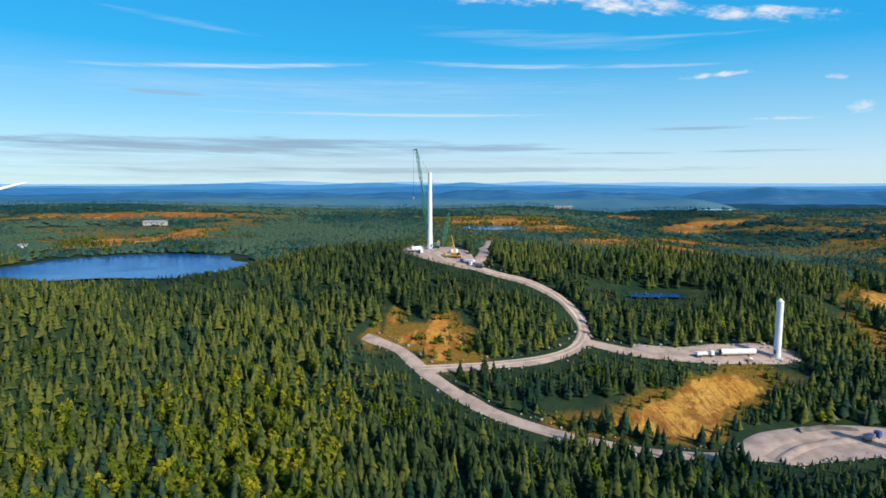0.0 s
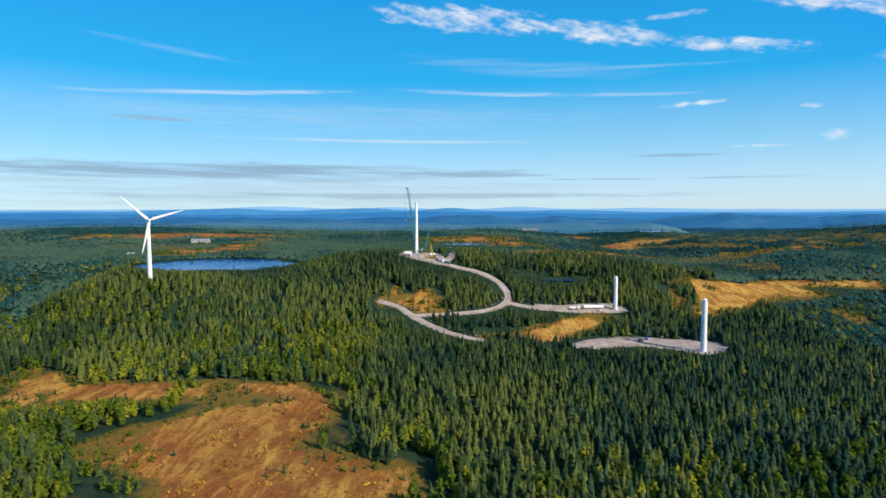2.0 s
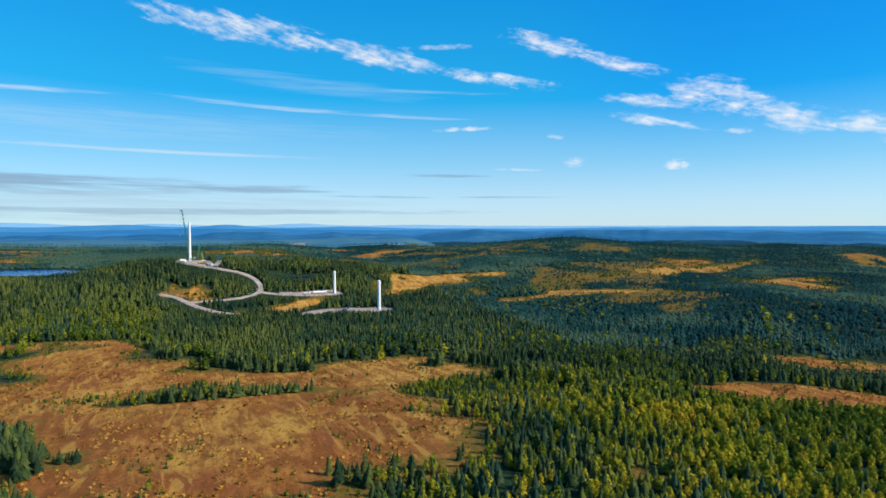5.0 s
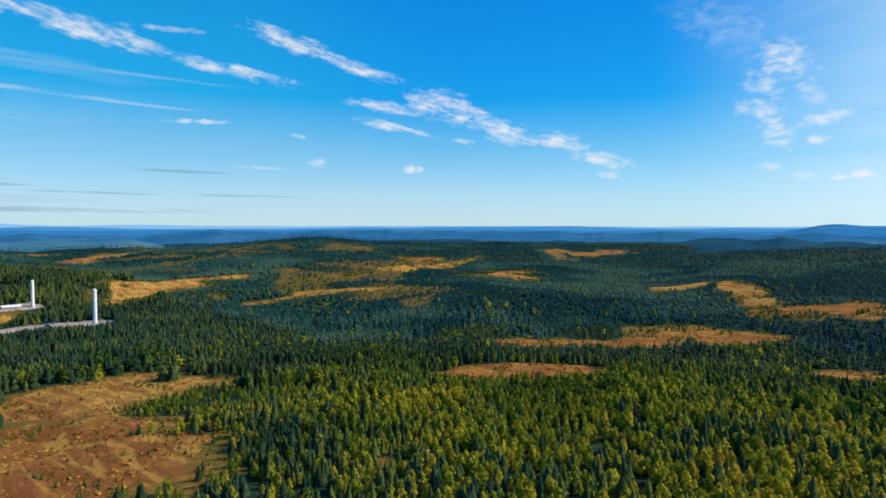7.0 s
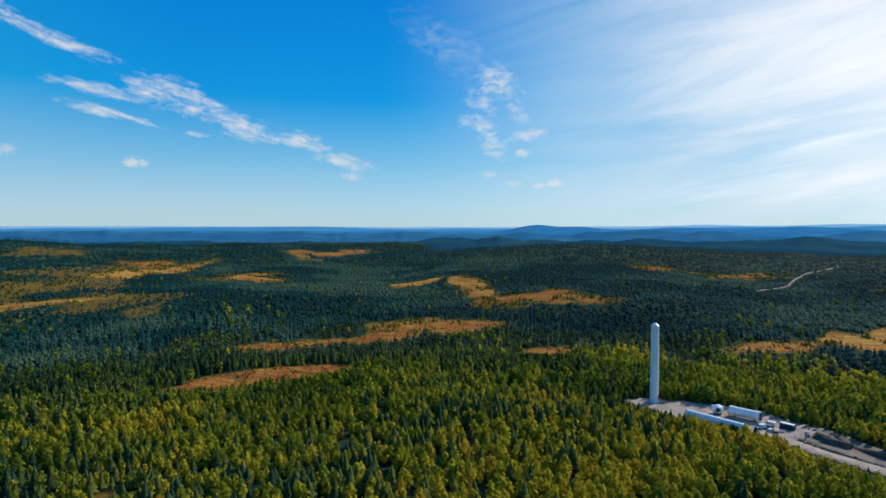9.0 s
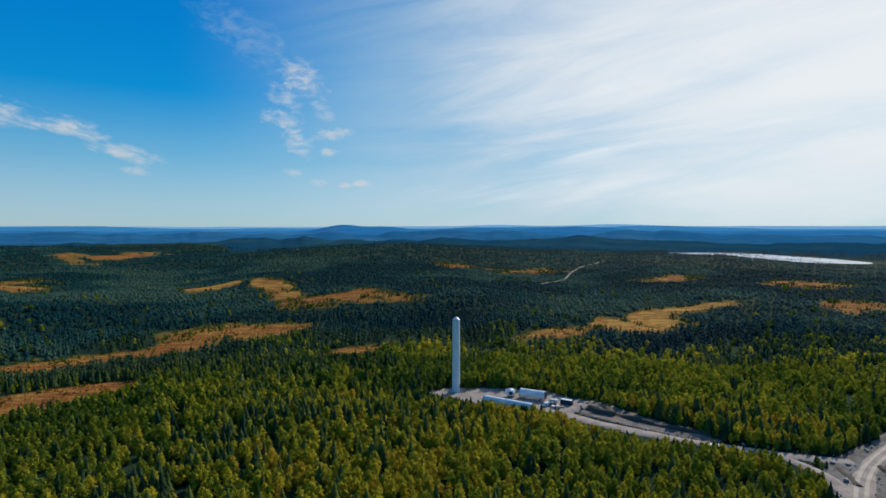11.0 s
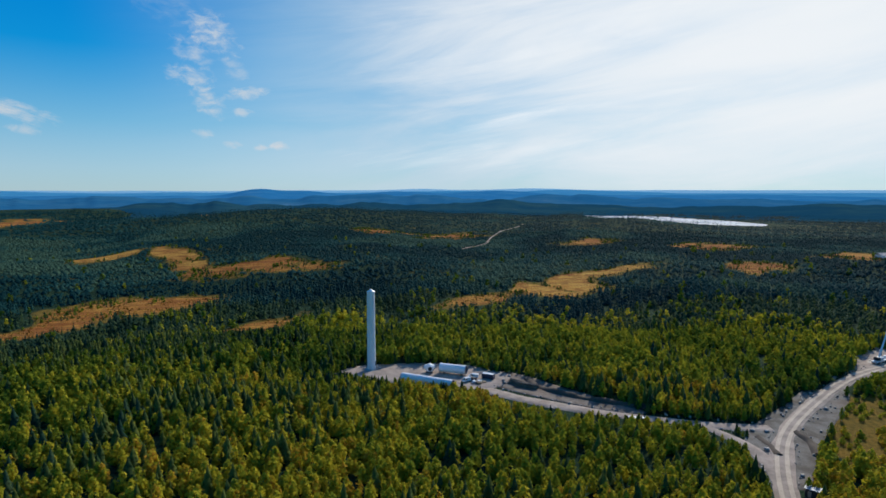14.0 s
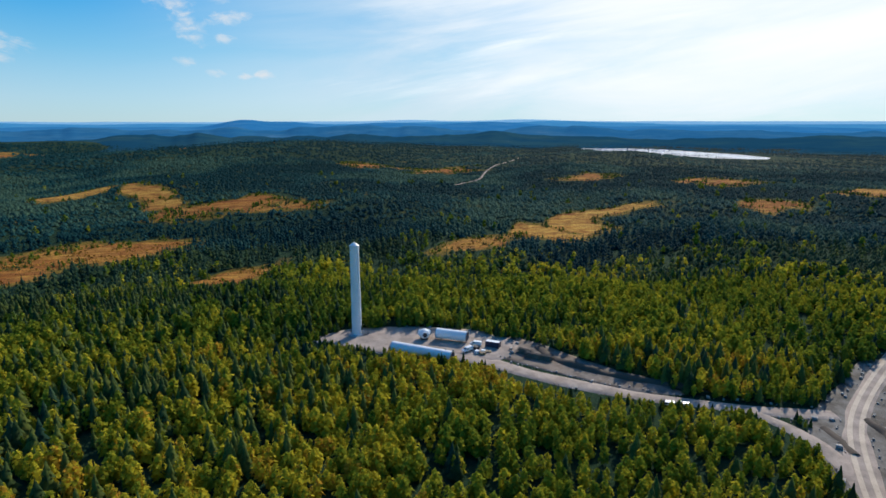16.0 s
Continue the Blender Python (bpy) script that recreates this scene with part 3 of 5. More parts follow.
def part(name, bm, mat, parent=None, label="", smooth=False, loc=None):
    """Links a bmesh, drawn in plan metres, as one mesh object."""
    me = bpy.data.meshes.new(name)
    bmesh.ops.scale(bm, vec=(S, S, S), verts=bm.verts)
    bm.to_mesh(me)
    bm.free()
    me.materials.append(mat)
    if smooth:
        me.shade_smooth()
    ob = new(name, me)
    if parent is not None:
        ob.parent = parent
    if loc is not None:
        ob.location = Vector(loc) * S
    if label:
        ob["label"] = label
    return ob


def box(bm, x, y, z, sx, sy, sz, bevel=0.0, turn=0.0):
    """A block whose base centre is at x, y, z."""
    m = Matrix.Translation((x, y, z + sz / 2)) @ Matrix.Rotation(turn, 4, "Z") @ Matrix.Diagonal((sx, sy, sz, 1))
    r = bmesh.ops.create_cube(bm, size=1, matrix=m)
    if bevel:
        edges = list({e for v in r["verts"] for e in v.link_edges})
        bmesh.ops.bevel(bm, geom=edges, offset=bevel, segments=2, affect="EDGES", clamp_overlap=True)
    return bm


def tube(bm, a, b, r0, r1=None, n=8, caps=True):
    """A round bar from a to b."""
    a, b = Vector(a), Vector(b)
    d = b - a
    m = Matrix.Translation((a + b) / 2) @ d.to_track_quat("Z", "Y").to_matrix().to_4x4()
    bmesh.ops.create_cone(bm, cap_ends=caps, segments=n, radius1=r0, radius2=r0 if r1 is None else r1, depth=d.length, matrix=m)
    return bm


def lathe(bm, profile, n=32, close=True):
    """Turns (radius, height) pairs round the z axis."""
    rings = []
    for r, z in profile:
        rings.append([bm.verts.new((r * math.cos(2 * math.pi * i / n), r * math.sin(2 * math.pi * i / n), z)) for i in range(n)])
    for a, b in zip(rings[:-1], rings[1:]):
        for i in range(n):
            bm.faces.new((a[i], a[(i + 1) % n], b[(i + 1) % n], b[i]))
    if close:
        bm.faces.new(rings[-1])
        bm.faces.new(rings[0][::-1])
    return bm


def lattice(bm, a, b, wide, bays, chord=0.16, brace=0.08, end=0.35):
    """An open lattice boom from a to b, drawn in at both ends."""
    a, b = Vector(a), Vector(b)
    d = (b - a)
    q = d.to_track_quat("Z", "Y").to_matrix()
    ux, uy = q.col[0], q.col[1]
    pts = []
    for i in range(bays + 1):
        t = i / bays
        wd = wide / 2 * min(1.0, end + (1 - end) * min(t, 1 - t) * 6)
        c = a + d * t
        pts.append([c + ux * wd * sx + uy * wd * sy for sx, sy in ((1, 1), (-1, 1), (-1, -1), (1, -1))])
    for i in range(bays):
        for k in range(4):
            tube(bm, pts[i][k], pts[i + 1][k], chord, n=4, caps=False)
            j = (k + 1) % 4
            tube(bm, pts[i][k] if i % 2 else pts[i][j], pts[i + 1][j] if i % 2 else pts[i + 1][k], brace, n=3, caps=False)
            tube(bm, pts[i][k], pts[i][j], brace, n=3, caps=False)
    return bm


def fast_mesh(name, verts, faces, mat, tone=None):
    """A mesh from numpy arrays: verts (n, 3) in the scene's metres and triangles or quads (m, k)."""
    me = bpy.data.meshes.new(name)
    n, m, k = len(verts), len(faces), faces.shape[1]
    me.vertices.add(n)
    me.vertices.foreach_set("co", np.ascontiguousarray(verts, np.float32).ravel())
    me.loops.add(m * k)
    me.loops.foreach_set("vertex_index", np.ascontiguousarray(faces, np.int32).ravel())
    me.polygons.add(m)
    me.polygons.foreach_set("loop_start", np.arange(0, m * k, k, dtype=np.int32))
    me.update(calc_edges=True)
    if tone is not None:
        me.attributes.new("tone", "FLOAT", "POINT").data.foreach_set("value", np.ascontiguousarray(tone, np.float32))
    me.materials.append(mat)
    return new(name, me)


# ---------------------------------------------------------------- ground, water, roads
def build_ground():
    bearings = np.concatenate([np.arange(-52, 150, 0.42), np.arange(150, 308, 4.0)])
    radii = np.concatenate([[1.0, 30, 60, 90], np.geomspace(110, 17800, 215)])
    na, nr = len(bearings), len(radii)
    A, R = np.meshgrid(np.radians(bearings), radii, indexing="ij")
    X, Y = R * np.sin(A), R * np.cos(A)
    Z = land(X, Y)
    Z = Z - 45 * sstep(2400, 4200, R)
    verts = np.stack([X * S, Y * S, (Z + FLOOR) * S], -1).reshape(-1, 3)
    i = np.arange(na)[:, None] * nr + np.arange(nr - 1)[None]
    j = ((np.arange(na) + 1) % na)[:, None] * nr + np.arange(nr - 1)[None]
    faces = np.stack([i, i + 1, j + 1, j], -1).reshape(-1, 4)
    ob = fast_mesh("ground", verts, faces, M_GROUND)
    ob.data.attributes.new("bog", "FLOAT", "POINT").data.foreach_set("value", np.clip(np.maximum(np.maximum(mire(X, Y), thin_wood(X, Y) * 0.25 - 0.42), np.where(bend_heath(X, Y) > 0, -0.14, -1.0)), -1, 1).astype(np.float32).ravel())
    ob.data.attributes.new("straw", "FLOAT", "POINT").data.foreach_set("value", straw(X, Y).astype(np.float32).ravel())
    ob.data.shade_smooth()
    tagged(ob, "rolling heath and rust-coloured mire under northern forest", "ground", kind="structure")


build_ground()


def build_lake(e, label):
    bm = bmesh.new()
    n = 72
    rim = []
    for i in range(n):
        a = 2 * math.pi * i / n
        k = 1.04 + 0.10 * math.sin(3 * a + e[0]) + 0.06 * math.sin(7 * a + e[1])
        u, v = e[2] * k * math.cos(a), e[3] * k * math.sin(a)
        c, s = math.cos(radians(e[4])), math.sin(radians(e[4]))
        rim.append(bm.verts.new((u * c - v * s, u * s + v * c, 0)))
    bm.faces.new(rim)
    ob = part("lake", bm, M_CALM if "shining" in label else M_WATER)
    ob.location = (S * e[0], S * e[1], S * (e[5] + FLOOR))
    tagged(ob, label, "lake", kind="structure")


for e, label in zip(LAKES, ("deep blue forest lake with still water", "small blue lake beside a rust-coloured mire",
                            "narrow blue tarn behind the spruces", "long pale lake shining under the sun", "distant small blue tarn")):
    build_lake(e, label)


def build_road(name, pts, width, mat, label, up=0.3, wheel=True):
    line = spline(pts, 4.0)
    t = np.gradient(line, axis=0)
    t /= np.hypot(t[:, 0], t[:, 1])[:, None]
    side = np.stack([t[:, 1], -t[:, 0]], -1)
    offs = [-0.5 * width - 1.4, -0.5 * width, -0.17 * width, 0.17 * width, 0.5 * width, 0.5 * width + 1.4]
    ups = [-0.6, up, up + 0.12, up + 0.12, up, -0.6]
    verts = []
    wob = lattice_noise(line[:, 0], line[:, 1], 14, 3) - 0.5
    for o, u in zip(offs, ups):
        q = line + side * (o + wob[:, None] * 1.6 * np.sign(o) * (abs(o) > 0.3 * width))
        verts.append(np.stack([q[:, 0], q[:, 1], land(line[:, 0], line[:, 1]) * 0.5 + land(q[:, 0], q[:, 1]) * 0.5 + u + FLOOR], -1))
    k = len(line)
    v = np.concatenate(verts) * S
    f = np.concatenate([np.stack([np.arange(k - 1) + r * k, np.arange(k - 1) + r * k + 1, np.arange(k - 1) + (r + 1) * k + 1,
                                  np.arange(k - 1) + (r + 1) * k], -1) for r in range(len(offs) - 1)])
    ob = fast_mesh(name, v, f[:, ::-1], mat)
    tagged(ob, label, "road", kind="structure")
    if wheel:
        for o in (-0.24 * width, 0.24 * width):
            ww = 0.11 * width
            rows = []
            for s in (-ww, ww):
                q = line + side * (o + s)
                rows.append(np.stack([q[:, 0], q[:, 1], land(line[:, 0], line[:, 1]) * 0.5 + land(q[:, 0], q[:, 1]) * 0.5 + up + 0.2 + FLOOR], -1))
            vv = np.concatenate(rows) * S
            ff = np.stack([np.arange(k - 1), np.arange(k - 1) + k, np.arange(k - 1) + k + 1, np.arange(k - 1) + 1], -1)
            tr = fast_mesh("wheel_track", vv, ff, M_TRACK)
            tr.parent = ob


for name, pts, width in ROADS:
    build_road(name, pts, width, M_GRAVEL, "pale gravel access road through the forest", wheel=pts in (ROAD_Q, ROAD_C))


def build_pad(pts, mat, name, label, up=0.38):
    loop = spline(list(pts) + [pts[0]], 3.0)[:-1]
    c = loop.mean(axis=0)
    k, rings = len(loop), 7
    wob = 1 + 0.05 * (lattice_noise(loop[:, 0], loop[:, 1], 7, 8) - 0.5)
    vs = []
    for r in range(rings + 1):
        q = c + (loop - c) * min(1.0, r / (rings - 1)) * wob[:, None]
        u = up
        if r == rings:
            q, u = c + (loop - c) * 1.05, -0.7
        vs.append(np.stack([q[:, 0], q[:, 1], land(q[:, 0], q[:, 1]) + u + FLOOR], -1))
    v = np.concatenate(vs) * S
    i = np.arange(k)
    f = np.concatenate([np.stack([i + r * k, (i + 1) % k + r * k, (i + 1) % k + (r + 1) * k, i + (r + 1) * k], -1) for r in range(rings)])
    area = np.sum(loop[:, 0] * np.roll(loop[:, 1], -1) - np.roll(loop[:, 0], -1) * loop[:, 1])
    ob = fast_mesh(name, v, f[:, ::-1] if area > 0 else f, mat)
    tagged(ob, label, "gravel pad", kind="structure")


for pts in PADS:
    build_pad(pts, M_GRAVEL, "crane_pad", "levelled pale gravel crane pad beside a tower")
build_pad(VERGE, M_VERGE, "stony_verge", "grey stony verge along the bend of the road", 0.22)
build_pad(CUT, M_SPOIL, "stony_verge", "strip of turned stony soil behind the road", 0.2)


# ---------------------------------------------------------------- far hills
def ridge(name, radius, depth, base, height, scale, seed, mat, lo=-60, hi=155, bumps=()):
    """One range of the backdrop: a long hill with a front and a back slope."""
    b = np.arange(lo, hi, 0.25)
    n1 = lattice_noise(b * 100, b * 0, 100 * scale, seed)
    n2 = lattice_noise(b * 100, b * 0, 100 * scale * 0.31, seed + 1)
    n3 = lattice_noise(b * 100, b * 0, 100 * scale * 0.1, seed + 2)
    top = base + height * (0.6 * n1 + 0.3 * n2 + 0.1 * n3)
    for a, wd, h in bumps:
        top = top + h * np.exp(-((b - a) / wd) ** 2)
    top = top - 70 * (2 - sstep(lo, lo + 7, b) - sstep(-hi, -hi + 7, -b))
    a = np.radians(b)
    rows = []
    for r, f in ((radius - depth, 0.0), (radius - 0.65 * depth, 0.42), (radius - 0.3 * depth, 0.8), (radius, 1.0), (radius + 0.4 * depth, 0.0)):
        foot = land(r * np.sin(a), r * np.cos(a)) - 1.0 if r < 3000 else -100.0
        z = foot * (1 - f) + top * f
        rows.append(np.stack([r * np.sin(a), r * np.cos(a), z + FLOOR], -1))
    k = len(b)
    v = np.concatenate(rows) * S
    f = np.concatenate([np.stack([np.arange(k - 1) + r * k, np.arange(k - 1) + (r + 1) * k, np.arange(k - 1) + (r + 1) * k + 1,
                                  np.arange(k - 1) + r * k + 1], -1) for r in range(4)])
    ob = fast_mesh(name, v, f[:, ::-1], mat)
    ob.data.shade_smooth()
    tagged(ob, "distant wooded hills blue with haze", "hills", kind="structure")


# Haze painted in: ranges turn bluer, then paler; M_FAR1 is lightened for front light.
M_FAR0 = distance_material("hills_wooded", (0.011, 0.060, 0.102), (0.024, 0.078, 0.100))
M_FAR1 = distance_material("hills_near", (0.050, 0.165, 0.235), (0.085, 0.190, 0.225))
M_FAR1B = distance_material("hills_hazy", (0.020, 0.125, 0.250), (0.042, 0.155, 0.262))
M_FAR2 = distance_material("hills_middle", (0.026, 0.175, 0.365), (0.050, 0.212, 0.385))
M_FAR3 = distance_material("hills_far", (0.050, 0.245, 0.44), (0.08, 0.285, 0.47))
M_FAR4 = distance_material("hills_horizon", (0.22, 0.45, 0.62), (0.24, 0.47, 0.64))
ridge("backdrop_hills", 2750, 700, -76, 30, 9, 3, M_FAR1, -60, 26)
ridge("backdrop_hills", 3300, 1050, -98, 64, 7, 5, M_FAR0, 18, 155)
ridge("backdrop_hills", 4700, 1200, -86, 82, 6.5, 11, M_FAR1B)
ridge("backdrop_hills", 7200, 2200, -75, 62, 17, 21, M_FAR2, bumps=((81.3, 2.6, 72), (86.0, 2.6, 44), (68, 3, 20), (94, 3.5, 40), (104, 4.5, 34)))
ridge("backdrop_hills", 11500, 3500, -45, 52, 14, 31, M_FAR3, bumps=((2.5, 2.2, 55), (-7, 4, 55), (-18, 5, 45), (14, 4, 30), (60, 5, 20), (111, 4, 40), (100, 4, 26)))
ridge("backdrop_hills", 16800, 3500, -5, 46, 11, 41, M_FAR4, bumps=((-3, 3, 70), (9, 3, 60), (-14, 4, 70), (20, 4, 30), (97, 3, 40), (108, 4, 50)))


# ---------------------------------------------------------------- towers and machines
def build_tower(place, height, r0, r1, cuts, label, cap="cone", door_turn=0.0, group="tower stubs"):
    """A steel tower, or the first sections of one, on its concrete foot."""
    t = thing("tower", place, 0, label, "wind tower", group)
    levels = [0.6] + [0.6 + (height - 0.6) * c for c in cuts] + [height]
    rad = lambda z: r0 + (r1 - r0) * z / height
    part("foundation", lathe(bmesh.new(), [(r0 * 1.7, -1.2), (r0 * 1.7, 0.25), (r0 * 1.35, 0.6), (r0 * 0.5, 0.62)], 40), M_CONCRETE, t, "round concrete foundation")
    for a, b in zip(levels[:-1], levels[1:]):
        n = 6
        prof = [(rad(a + (b - a) * i / n), a + (b - a) * i / n) for i in range(n + 1)]
        part("tower_section", lathe(bmesh.new(), prof, 48, False), M_TOWER, t, smooth=True)
        part("flange", lathe(bmesh.new(), [(rad(b) * 1.0, b - 0.14), (rad(b) * 1.012, b - 0.12), (rad(b) * 1.012, b + 0.12), (rad(b), b + 0.14)], 48), M_TOWER, t, "bolted steel flange")
    part("top_plate", lathe(bmesh.new(), [(r1 * 0.2, height - 0.3), (r1 * 0.98, height - 0.3), (r1 * 0.98, height - 0.2), (r1 * 0.2, height - 0.2)], 32), M_STEEL, t)
    if cap == "cone":
        part("weather_cover", lathe(bmesh.new(), [(r1 * 1.03, height - 0.5), (r1 * 1.03, height + 0.1), (r1 * 0.45, height + 1.1), (0.12, height + 1.5)], 24), M_WHITE, t, "white tent-like weather cover")
    a = radians(door_turn)
    dx, dy = math.cos(a), math.sin(a)
    part("door", box(bmesh.new(), dx * r0 * 0.985, dy * r0 * 0.985, 2.4, 0.22, 1.1, 2.3, 0.05, a), M_DARK, t, "dark steel entrance door")
    st = bmesh.new()
    for i in range(8):
        box(st, dx * (r0 + 0.6 + 0.34 * i), dy * (r0 + 0.6 + 0.34 * i), 2.2 - 0.27 * i, 0.36, 1.3, 0.08, 0, a)
    for s in (-0.62, 0.62):
        p0 = Vector((dx * (r0 + 0.3) - dy * s, dy * (r0 + 0.3) + dx * s, 2.4))
        p1 = Vector((dx * (r0 + 3.2) - dy * s, dy * (r0 + 3.2) + dx * s, 0.3))
        tube(st, p0, p1, 0.09, n=5)
        tube(st, p0 + Vector((0, 0, 1.1)), p1 + Vector((0, 0, 1.1)), 0.05, n=5)
        tube(st, p1, p1 + Vector((0, 0, 1.1)), 0.05, n=5)
    part("stair", st, M_STEEL, t, "steel entrance stair")
    return t


def blade_mesh(length):
    """A tapering, twisted blade along +z."""
    bm = bmesh.new()
    rings = []
    for i in range(15):
        s = i / 14
        chord = length * (0.045 if s < 0.05 else 0.085 - 0.075 * (s - 0.12)) if s > 0.02 else length * 0.04
        chord *= 1 - 0.75 * max(0, s - 0.9) / 0.1
        thick = chord * (0.9 if s < 0.04 else 0.45 if s < 0.12 else 0.2)
        tw = radians(16 * (1 - s))
        ring = []
        for k in range(10):
            a = 2 * math.pi * k / 10
            u, v = chord * 0.5 * math.cos(a) - chord * 0.12 * min(1, s * 8), thick * 0.5 * math.sin(a)
            ring.append(bm.verts.new((u * math.cos(tw) - v * math.sin(tw), u * math.sin(tw) + v * math.cos(tw), s * length)))
        rings.append(ring)
    for a, b in zip(rings[:-1], rings[1:]):
        for k in range(10):
            bm.faces.new((a[k], a[(k + 1) % 10], b[(k + 1) % 10], b[k]))
    bm.faces.new(rings[-1])
    bm.faces.new(rings[0][::-1])
    return bm


def build_turbine(place, height, turn):
    t = thing("wind_turbine", place, turn, "finished white wind turbine standing still above the lake", "wind turbine")
    r0, r1 = 2.05, 1.3
    part("foundation", lathe(bmesh.new(), [(r0 * 1.8, -1.5), (r0 * 1.8, 0.25), (r0 * 1.3, 0.6), (r0 * 0.5, 0.62)], 40), M_CONCRETE, t, "round concrete foundation")
    zs = [0.5, height * 0.3, height * 0.64, height - 1.0]
    rad = lambda z: r0 + (r1 - r0) * z / height
    for a, b in zip(zs[:-1], zs[1:]):
        part("tower_section", lathe(bmesh.new(), [(rad(a + (b - a) * i / 5), a + (b - a) * i / 5) for i in range(6)], 48, False), M_TOWER, t, smooth=True)
    nb = box(bmesh.new(), 0, 1.6, height - 1.1, 2.6, 8.2, 2.8, 0.6)
    part("nacelle", nb, M_WHITE, t, "rounded white nacelle")
    hub = lathe(bmesh.new(), [(1.2, 0), (1.45, 0.8), (1.3, 1.8), (0.75, 2.6), (0.1, 2.9)], 24)
    bmesh.ops.rotate(hub, verts=hub.verts, cent=(0, 0, 0), matrix=Matrix.Rotation(radians(90), 3, "X"))
    bmesh.ops.translate(hub, verts=hub.verts, vec=(0, -2.4, height + 0.3))
    part("hub", hub, M_WHITE, t, "pointed white rotor hub", smooth=True)
    for ang in (-47, 73, 193):
        bm = blade_mesh(30.0)
        bmesh.ops.translate(bm, verts=bm.verts, vec=(0, 0, 1.0))
        bmesh.ops.rotate(bm, verts=bm.verts, cent=(0, 0, 0), matrix=Matrix.Rotation(radians(ang), 3, "Y"))
        bmesh.ops.translate(bm, verts=bm.verts, vec=(0, -3.6, height + 0.3))
        part("blade", bm, M_BLADE, t, smooth=True)
    return t


build_turbine(at(-246, 803), 57.0, 40)
build_tower(at(-10, 948), 58.3, 2.0, 1.35, (0.3, 0.64), "tall white tower without its turbine beside a green crane", "none", -60, "tall towers")
build_tower(at(176.6, 808.6), 30.7, 1.85, 1.7, (0.5,), "white tower stub with a weather cover on a gravel pad", "cone", 200)
build_tower(at(211, 707), 39.9, 2.15, 1.95, (0.5,), "white tower stub standing on a broad gravel pad", "cone", 160)
build_tower(at(334, -14.6), 42.4, 2.3, 2.1, (0.48,), "white tower stub with two lying sections on its pad", "cone", 250)
build_tower(at(322.4, -324.6), 35.6, 2.1, 1.95, (0.5,), "white tower stub between two parked mobile cranes", "cone", 120)

def wheels(owner, places, r=0.5, wide=0.35):
    """Wheels across the x axis: each a tyre with its rim."""
    for x, y in places:
        bm = lathe(bmesh.new(), [(r * 0.55, -wide / 2), (r * 0.93, -wide / 2), (r, -wide * 0.3), (r, wide * 0.3), (r * 0.93, wide / 2), (r * 0.55, wide / 2)], 16)
        bmesh.ops.rotate(bm, verts=bm.verts, cent=(0, 0, 0), matrix=Matrix.Rotation(radians(90), 3, "X"))
        wl = part("wheel", bm, M_TYRE, owner, "black tyre", loc=(x, y, r))
        rim = lathe(bmesh.new(), [(r * 0.1, -wide * 0.54), (r * 0.5, -wide * 0.52), (r * 0.5, wide * 0.52), (r * 0.1, wide * 0.54)], 12)
        bmesh.ops.rotate(rim, verts=rim.verts, cent=(0, 0, 0), matrix=Matrix.Rotation(radians(90), 3, "X"))
        part("rim", rim, M_STEEL, wl)


def lying_section(a, b, r, label):
    """A tower section laid on timber saddles."""
    pa, pb = Vector(a), Vector(b)
    mid, d = (pa + pb) / 2, pb - pa
    L = d.length
    t = thing("tower_section_lying", at(mid.x, mid.y, 0.38), math.degrees(math.atan2(d.y, d.x)), label, "tower section", "lying tower sections")
    n = 4
    for i in range(n):
        bm = bmesh.new()
        z0, z1 = -L / 2 + L * i / n, -L / 2 + L * (i + 1) / n
        lathe(bm, [(r, z0 + 0.02), (r, z1 - 0.02)], 40, close=False)
        bmesh.ops.rotate(bm, verts=bm.verts, cent=(0, 0, 0), matrix=Matrix.Rotation(radians(90), 3, "Y"))
        part("shell_ring", bm, M_TOWER, t, smooth=True, loc=(0, 0, r + 0.45))
    for s in (-1, 1):
        bm = lathe(bmesh.new(), [(r * 0.86, -0.15), (r * 1.03, -0.15), (r * 1.03, 0.15), (r * 0.86, 0.15), (r * 0.86, -0.15)], 40, close=False)
        bmesh.ops.rotate(bm, verts=bm.verts, cent=(0, 0, 0), matrix=Matrix.Rotation(radians(90), 3, "Y"))
        part("flange", bm, M_STEEL, t, "steel end flange", loc=(s * L / 2, 0, r + 0.45))
        cover = lathe(bmesh.new(), [(r * 0.05, -0.04), (r * 0.88, -0.04), (r * 0.88, 0.04), (r * 0.05, 0.04)], 32)
        bmesh.ops.rotate(cover, verts=cover.verts, cent=(0, 0, 0), matrix=Matrix.Rotation(radians(90), 3, "Y"))
        part("end_cover", cover, M_NAVY, t, "dark tarpaulin end cover", loc=(s * (L / 2 - 0.25), 0, r + 0.45))
        bm = bmesh.new()
        for k in (-1, 1):
            box(bm, 0, k * r * 0.62, 0, 0.7, 0.8, 0.75, 0.05)
        box(bm, 0, 0, 0, 0.7, r * 1.8, 0.42, 0.04)
        part("saddle", bm, M_WOOD, t, "timber saddle", loc=(s * L * 0.32, 0, 0))
    return t


